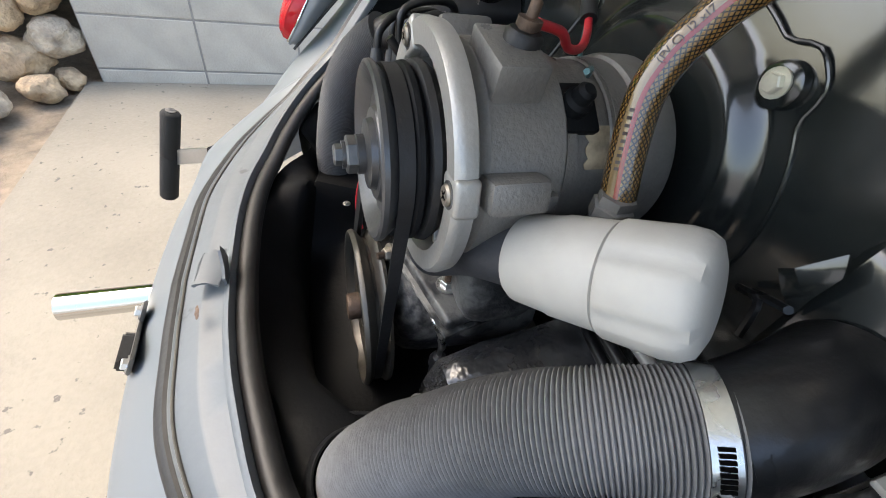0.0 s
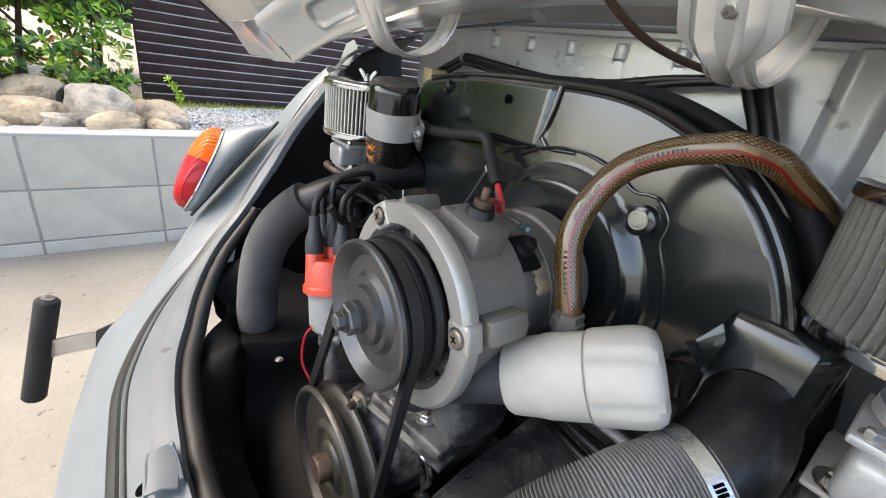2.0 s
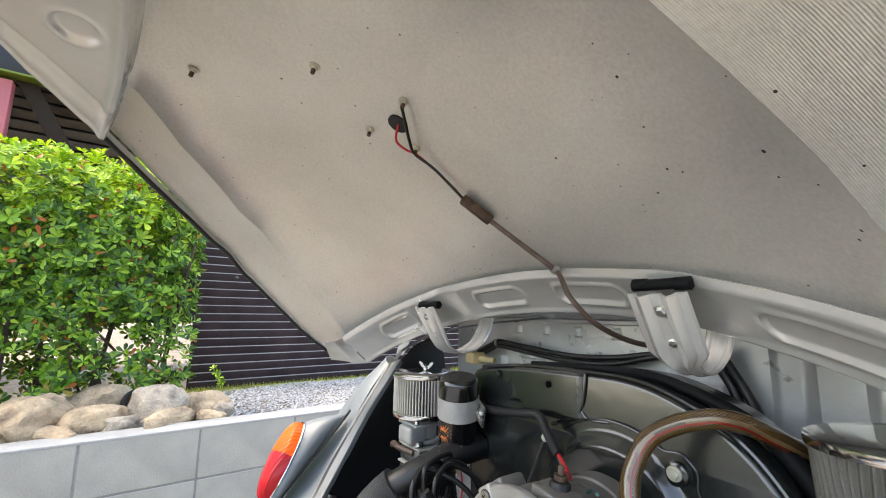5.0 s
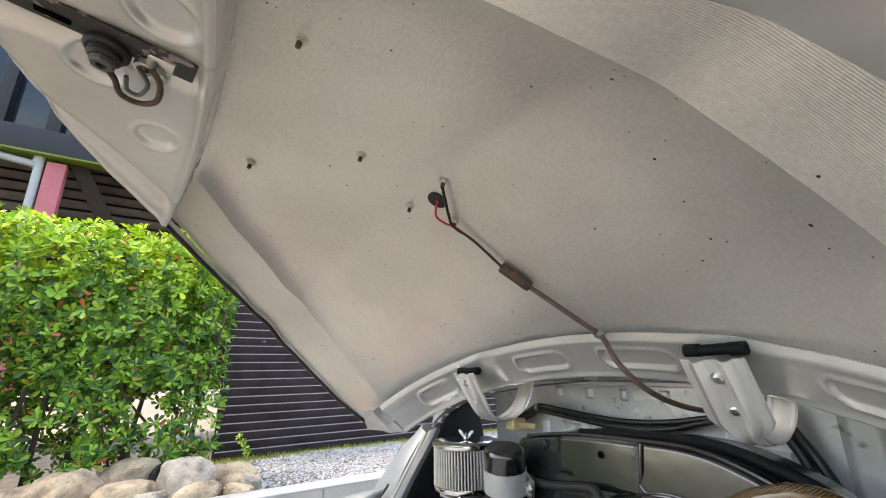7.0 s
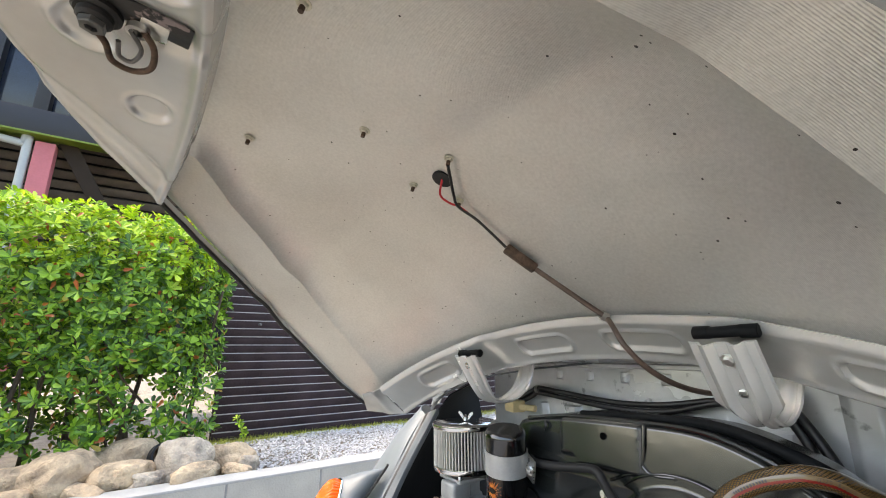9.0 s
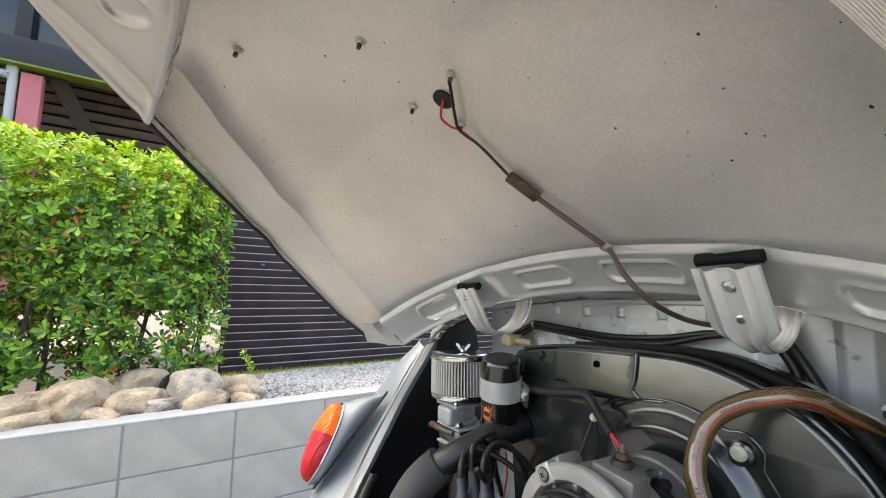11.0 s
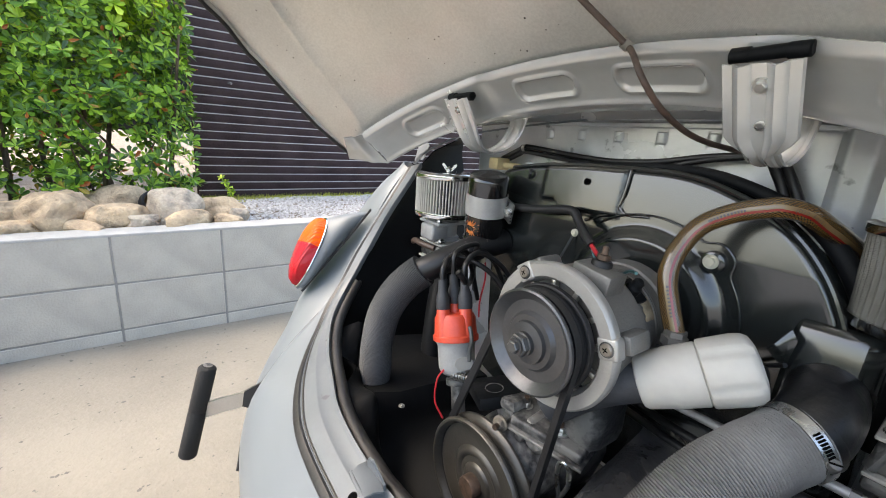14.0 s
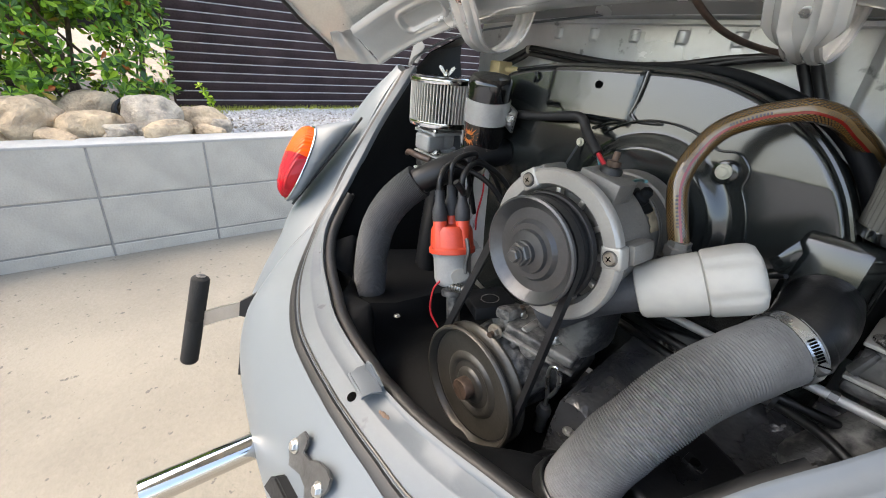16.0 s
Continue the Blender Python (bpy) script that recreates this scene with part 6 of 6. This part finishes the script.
# ---- rocks ----
def rock(x, y, z, sx, sy, sz, seed, lab="rounded tan granite boulder on the wall bed"):
    bm_ = bmesh.new()
    bmesh.ops.create_icosphere(bm_, subdivisions=4, radius=1.0)
    off = Vector((seed * 3.7, seed * 1.3, seed * 2.1))
    for v in bm_.verts:
        n_ = v.co.normalized()
        k = 1 + 0.34 * noise.noise(n_ * 1.2 + off) + 0.16 * noise.noise(n_ * 2.6 + off) + 0.03 * noise.noise(n_ * 7 + off)
        q = n_ * k
        q = Vector([math.copysign(abs(c) ** 0.85, c) for c in q])
        v.co = (q.x * sx, q.y * sy, q.z * sz)
    bmesh.ops.transform(bm_, matrix=pose(x, y, z, 8 * math.sin(seed), 8 * math.cos(seed), 40 * math.sin(seed * 2.2)), verts=bm_.verts)
    return tagged(part("boulder", bm_, M["rock"] if seed % 4 else M["rock2"]), lab, "boulder", group="boulders")


M["rock2"] = mat("grey_granite", (0.50, 0.41, 0.30), 0.88, var=0.16, scale=22, bump=0.009, bump_scale=85, col2=(0.24, 0.195, 0.15))
Y = lambda px: -0.12 + (px - 110) * 0.00204
for sd, (px0, px1, x, z, h) in enumerate(((25, 135, -.30, .505, .085), (105, 235, -.48, .50, .075), (132, 232, -.22, .495, .055), (195, 262, -.17, .475, .030), (75, 172, -.16, .462, .028), (-40, 62, -.16, .465, .032), (-60, 42, -.32, .49, .06), (238, 342, -.28, .51, .085), (268, 366, -.17, .478, .038), (338, 442, -.38, .475, .065), (362, 424, -.18, .465, .025), (398, 450, -.26, .465, .035), (-150, -60, -.25, .51, .08), (-250, -150, -.25, .50, .085), (-110, -30, -.17, .465, .035))):
    rock(x, (Y(px0) + Y(px1)) / 2, z + .012, h * 1.4, (Y(px1) - Y(px0)) / 2 * 1.08, h * 1.22, sd + 1)
for sd, (x, y, z, r_) in enumerate(((-.05, -.52, .33, .085), (-.02, -.50, .17, .075), (.02, -.64, .10, .09), (.0, -.66, .28, .09), (.12, -.56, .03, .06), (.28, -.70, .05, .08), (.18, -.82, .07, .11), (.42, -.66, .02, .05), (.55, -.78, .05, .10), (-.05, -.85, .26, .12), (.32, -.95, .10, .12), (.75, -.95, .06, .12), (.02, -.50, .02, .045))):
    rock(x, y, z, r_, r_ * 1.1, r_ * .85, sd + 31, "rounded grey boulder beside the driveway edge")
# Black hollow ring put in for the dark gap between the boulders.
tagged(part("drain_hose", lathe([(.055, 0), (.055, .10), (.045, .10), (.045, 0)], axis((-.42, .15, .53), (.9, .2, .25)), 24, close=True), M["rubber"]), "black ring standing for the dark gap between the boulders", "pipe")

# ---- gravel and grass ----
def scatter(name, n, area, z, size, material, parent_label, cat, flat=0.6):
    rng = np.random.default_rng(5)
    t0 = [(0, 0, 1), (1, 0, 0), (-.5, .87, 0), (-.5, -.87, 0), (0, 0, -.6), (.3, .5, .6), (-.6, .1, .55)]
    fc = [(0, 1, 5), (0, 5, 6), (5, 1, 2), (6, 5, 2), (0, 6, 3), (6, 2, 3), (0, 3, 1), (4, 2, 1), (4, 3, 2), (4, 1, 3)]
    vs, fs = [], []
    for k in range(n):
        x, y = rng.uniform(area[0], area[1]), rng.uniform(area[2], area[3])
        s = size * rng.uniform(.5, 1.3)
        a = rng.uniform(0, 6.28)
        b = len(vs)
        zz = z + 0.025 * noise.noise((x * 2, y * 2, 3.1)) + rng.uniform(0, size * .6)
        for q in t0:
            xx, yy = q[0] * math.cos(a) - q[1] * math.sin(a), q[0] * math.sin(a) + q[1] * math.cos(a)
            vs.append((x + xx * s, y + yy * s, zz + q[2] * s * flat))
        fs += [tuple(b + i for i in f) for f in fc]
    me = bpy.data.meshes.new(name)
    me.from_pydata(vs, [], fs)
    me.materials.append(material)
    return tagged(new(name, me), parent_label, cat, kind="stuff")


M["gravel"] = mat("white_gravel", (0.58, 0.57, 0.55), 0.85, var=0.18, scale=40, bump=0.001, bump_scale=200, col2=(0.25, 0.24, 0.23))
scatter("gravel", 17000, (-1.5, -.13, .48, 3.6), .365, .0115, M["gravel"], "loose pale grey gravel behind the wall", "gravel")
rng = np.random.default_rng(9)
vs, fs = [], []
for k in range(9000):
    x, y = rng.uniform(-1.66, -1.40), rng.uniform(.3, 4.6)
    h, a, b = rng.uniform(.015, .045), rng.uniform(0, 6.28), len(vs)
    vs += [(x - .003 * math.cos(a), y - .003 * math.sin(a), .355), (x + .003 * math.cos(a), y + .003 * math.sin(a), .355), (x + .012 * math.sin(a), y + .012 * math.cos(a), .36 + h)]
    fs.append((b, b + 1, b + 2))
me = bpy.data.meshes.new("grass")
me.from_pydata(vs, [], fs)
me.materials.append(mat("grass_blades", (0.46, 0.47, 0.07), 0.7, var=0.2, scale=12))
tagged(new("grass", me), "strip of yellow-green grass under the fence", "grass", kind="stuff")

# ---- hedge ----
def leaf_material(name, tones, gloss):
    """Leaves that differ one by one, and let some light through."""
    m = bpy.data.materials.new(name)
    m.use_nodes = True
    nd, lk = m.node_tree.nodes, m.node_tree.links
    pb = nd["Principled BSDF"]
    geo = nd.new("ShaderNodeNewGeometry")
    rp = nd.new("ShaderNodeValToRGB")
    cr = rp.color_ramp
    cr.elements[0].position, cr.elements[0].color = 0.0, (*tones[0], 1)
    cr.elements[1].position, cr.elements[1].color = 0.5, (*tones[1], 1)
    for ps, c in zip((0.75, 0.965, 0.985), tones[2:]):
        cr.elements.new(ps).color = (*c, 1)
    lk.new(geo.outputs["Random Per Island"], rp.inputs[0])
    lk.new(rp.outputs[0], pb.inputs["Base Color"])
    pb.inputs["Roughness"].default_value = gloss
    tr = nd.new("ShaderNodeBsdfTranslucent")
    lk.new(rp.outputs[0], tr.inputs[0])
    mx = nd.new("ShaderNodeMixShader")
    mx.inputs[0].default_value = 0.3
    lk.new(pb.outputs[0], mx.inputs[1])
    lk.new(tr.outputs[0], mx.inputs[2])
    lk.new(mx.outputs[0], nd["Material Output"].inputs[0])
    return m


# Darker tones for low whorls, lime for the top: leaf age and painted skylight.
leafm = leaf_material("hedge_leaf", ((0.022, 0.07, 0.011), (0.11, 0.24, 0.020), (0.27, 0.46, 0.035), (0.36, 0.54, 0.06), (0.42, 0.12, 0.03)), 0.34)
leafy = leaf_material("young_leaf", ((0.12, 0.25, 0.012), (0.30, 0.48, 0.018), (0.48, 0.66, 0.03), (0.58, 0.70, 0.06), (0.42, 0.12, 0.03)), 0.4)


def leaf_mass(name, centres, parent, lab, material):
    """Whorls of broad leaves; each leaf is a folded blade."""
    rng_ = np.random.default_rng(3)
    vs_, fs_ = [], []
    for c, outw, size in centres:
        c, w = Vector(c), Vector(outw).normalized()
        w = (w + Vector(rng_.uniform(-.6, .6, 3)) + Vector((0, 0, .35))).normalized()
        s1 = w.orthogonal().normalized()
        s2 = w.cross(s1)
        n_ = int(rng_.integers(5, 9))
        ph = rng_.uniform(0, 6.28)
        for k in range(n_):
            a = ph + 2 * math.pi * k / n_ + rng_.uniform(-.2, .2)
            L_ = size * rng_.uniform(.75, 1.15)
            wd = L_ * rng_.uniform(.34, .46)
            d = ((s1 * math.cos(a) + s2 * math.sin(a)) + w * rng_.uniform(.15, .9)).normalized()
            sd = d.cross(w).normalized()
            up = sd.cross(d)
            b = len(vs_)
            pts = [c, c + d * L_ * .55 + sd * wd * .42 + up * L_ * .02, c + d * L_ * .82 + sd * wd * .5 + up * L_ * .0, c + d * L_ - up * L_ * .06, c + d * L_ * .82 - sd * wd * .5, c + d * L_ * .55 - sd * wd * .42 + up * L_ * .02, c + d * L_ * .6 - up * L_ * .05]
            vs_ += [tuple(q) for q in pts]
            fs_ += [(b, b + 1, b + 6), (b + 1, b + 2, b + 6), (b + 2, b + 3, b + 6), (b + 3, b + 4, b + 6), (b + 4, b + 5, b + 6), (b + 5, b, b + 6)]
    me_ = bpy.data.meshes.new(name)
    me_.from_pydata(vs_, [], fs_)
    me_.materials.append(material)
    ob = new(name, me_)
    ob.parent = parent
    ob["label"] = lab
    return ob


hedge = thing("hedge", "clipped evergreen hedge with bright green whorled leaves", "hedge")
rng = np.random.default_rng(11)
cent = []
tries = 0
while len(cent) < 7600 and tries < 200000:
    tries += 1
    x, y, z = rng.uniform(-1.15, -.40), rng.uniform(-2.4, .40), rng.uniform(.50, 1.86)
    hx, hy = (x + .78) / .36, max(0.0, (y + .05) / .42)
    top = 1.80 + .05 * noise.noise((x * 4, y * 4, 0))
    ht = max(0.0, (z - 1.45) / (top - 1.45))
    rr = math.sqrt(hx ** 2 + hy ** 2 * .8 + ht ** 2 * .9) + .16 * noise.noise((x * 5, y * 5, z * 5))
    if rr > 1.0:
        continue
    if rr < .55 and rng.random() > .35:
        continue
    if z < .85 and rng.random() > .25 + .75 * (z - .5) / .35:
        continue
    if noise.noise((x * 3 + 5, y * 3.3, z * 3.3)) > .24 and z < 1.5:
        continue
    cent.append(((x, y, z), (hx, hy * .6, ht + .1), rng.uniform(.034, .054)))
# Split by height: top whorls are young growth, also coloured brighter for skylight.
is_top = [c[0][2] > 1.50 + .14 * noise.noise((c[0][0] * 6, c[0][1] * 6, 7.0)) + .10 * math.sin(c[0][1] * 40) for c in cent]
young, old = [c for c, n_ in zip(cent, is_top) if n_], [c for c, n_ in zip(cent, is_top) if not n_]
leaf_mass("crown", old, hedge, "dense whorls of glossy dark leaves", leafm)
leaf_mass("new_growth", young, hedge, "lime green young leaves along the top, skylight put into their colour", leafy)
for k in range(17):
    x, y = rng.uniform(-.95, -.6), -2.2 + 2.45 * k / 16 + rng.uniform(-.06, .06)
    lean = rng.uniform(-.12, .12, 2)
    part("stem", tube([(x, y, .34), (x + lean[0] * .4, y + lean[1] * .5, .62), (x + lean[0], y + lean[1], .95), (x + lean[0] * 1.6 + .05, y + lean[1] * 1.6, 1.35)], lambda t: lerp(.017, .006, t), 8, 5), M["bark"], hedge, "brown branching stem")
    for j in range(3):
        z0 = .55 + .2 * j
        dx_, dy_ = rng.uniform(-.1, .25), rng.uniform(-.2, .2)
        part("twig", tube([(x, y, z0), (x + dx_ * .6, y + dy_ * .5, z0 + .14), (x + dx_, y + dy_, z0 + .34)], lambda t: lerp(.007, .003, t), 6, 4), M["bark"], hedge)
weed = thing("weed", "small yellow-green weed growing by the fence", "plant")
part("stalk", tube([(-1.35, .66, .36), (-1.35, .655, .42), (-1.35, .63, .50), (-1.35, .60, .55)], .003, 6, 4), leafy, weed)
leaf_mass("leaves", [((-1.35, .60 + .02 * k, .55 - .035 * k), (1, 0, .4), .035) for k in range(4)], weed, "small pale leaves", leafy)

# ---- house and canopy beyond the hedge ----
M["pink"] = mat("pink_render", (0.55, 0.16, 0.17), 0.8, var=0.08, scale=4, bump=0.002, bump_scale=60)
M["beam"] = mat("black_beam", (0.012, 0.011, 0.013), 0.5, var=0.2, scale=6)
M["louvre"] = mat("brown_louvre", (0.11, 0.084, 0.066), 0.6, var=0.2, scale=6)
M["taupe"] = mat("taupe_brace", (0.040, 0.029, 0.022), 0.9, var=0.1, scale=6, ior=1.2)
M["pipe"] = mat("grey_plastic_pipe", (0.42, 0.43, 0.42), 0.5, var=0.06, scale=9)
M["pane"] = mat("window_pane", (0.02, 0.03, 0.055), 0.06, var=0.3, scale=2)
M["lime"] = mat("lime_edge", (0.16, 0.22, 0.02), 0.6, var=0.1, scale=6)
house = thing("house", "dark canopy and pink post of a house beyond", "house")
part("post", box((.12, .145, 2.62), pose(-3.0, -1.088, 1.66), .004), M["pink"], house, "salmon pink post")
part("downpipe", tube([(-2.97, -1.215, .35), (-2.97, -1.215, 2.88), (-2.97, -1.245, 2.925), (-2.97, -1.30, 2.935), (-2.97, -2.0, 3.03)], .035, 14, 5), M["pipe"], house, "grey plastic downpipe")
part("eave_beam", box((.16, 6.6, .24), pose(-2.95, -1.6, 3.145), .006), M["beam"], house, "black eaves beam")
part("edge_strip", box((.17, 6.6, .018), pose(-2.95, -1.6, 3.018), .002), M["lime"], house, "lime green edge strip")
for y in (-3.0, -2.1, -1.60, -1.20, -.72):
    part("mullion", box((.12, .11, 1.6), pose(-3.06, y, 4.05), .004), M["beam"], house)
part("window", box((.02, 6.2, 1.5), pose(-3.14, -1.6, 4.05), .002), M["pane"], house, "dark blue window band")
for k in range(15):
    part("louvre", box((.03, 5.2, .085), pose(-3.6 + .0 * k, .6, 1.75 + .115 * k, 0, 25, 0), .004), M["louvre"], house)
part("backing", box((.02, 8.0, 2.6), pose(-3.66, -.2, 2.1), .002), M["beam"], house)
part("soffit", box((.75, 6.6, .03), pose(-3.30, -1.6, 3.26), .004), M["beam"], house, "dark canopy soffit")
part("brace", box((.07, .13, 1.30), pose(-3.04, -.69, 2.56, 29, 0, 0), .006), M["taupe"], house, "taupe diagonal brace")
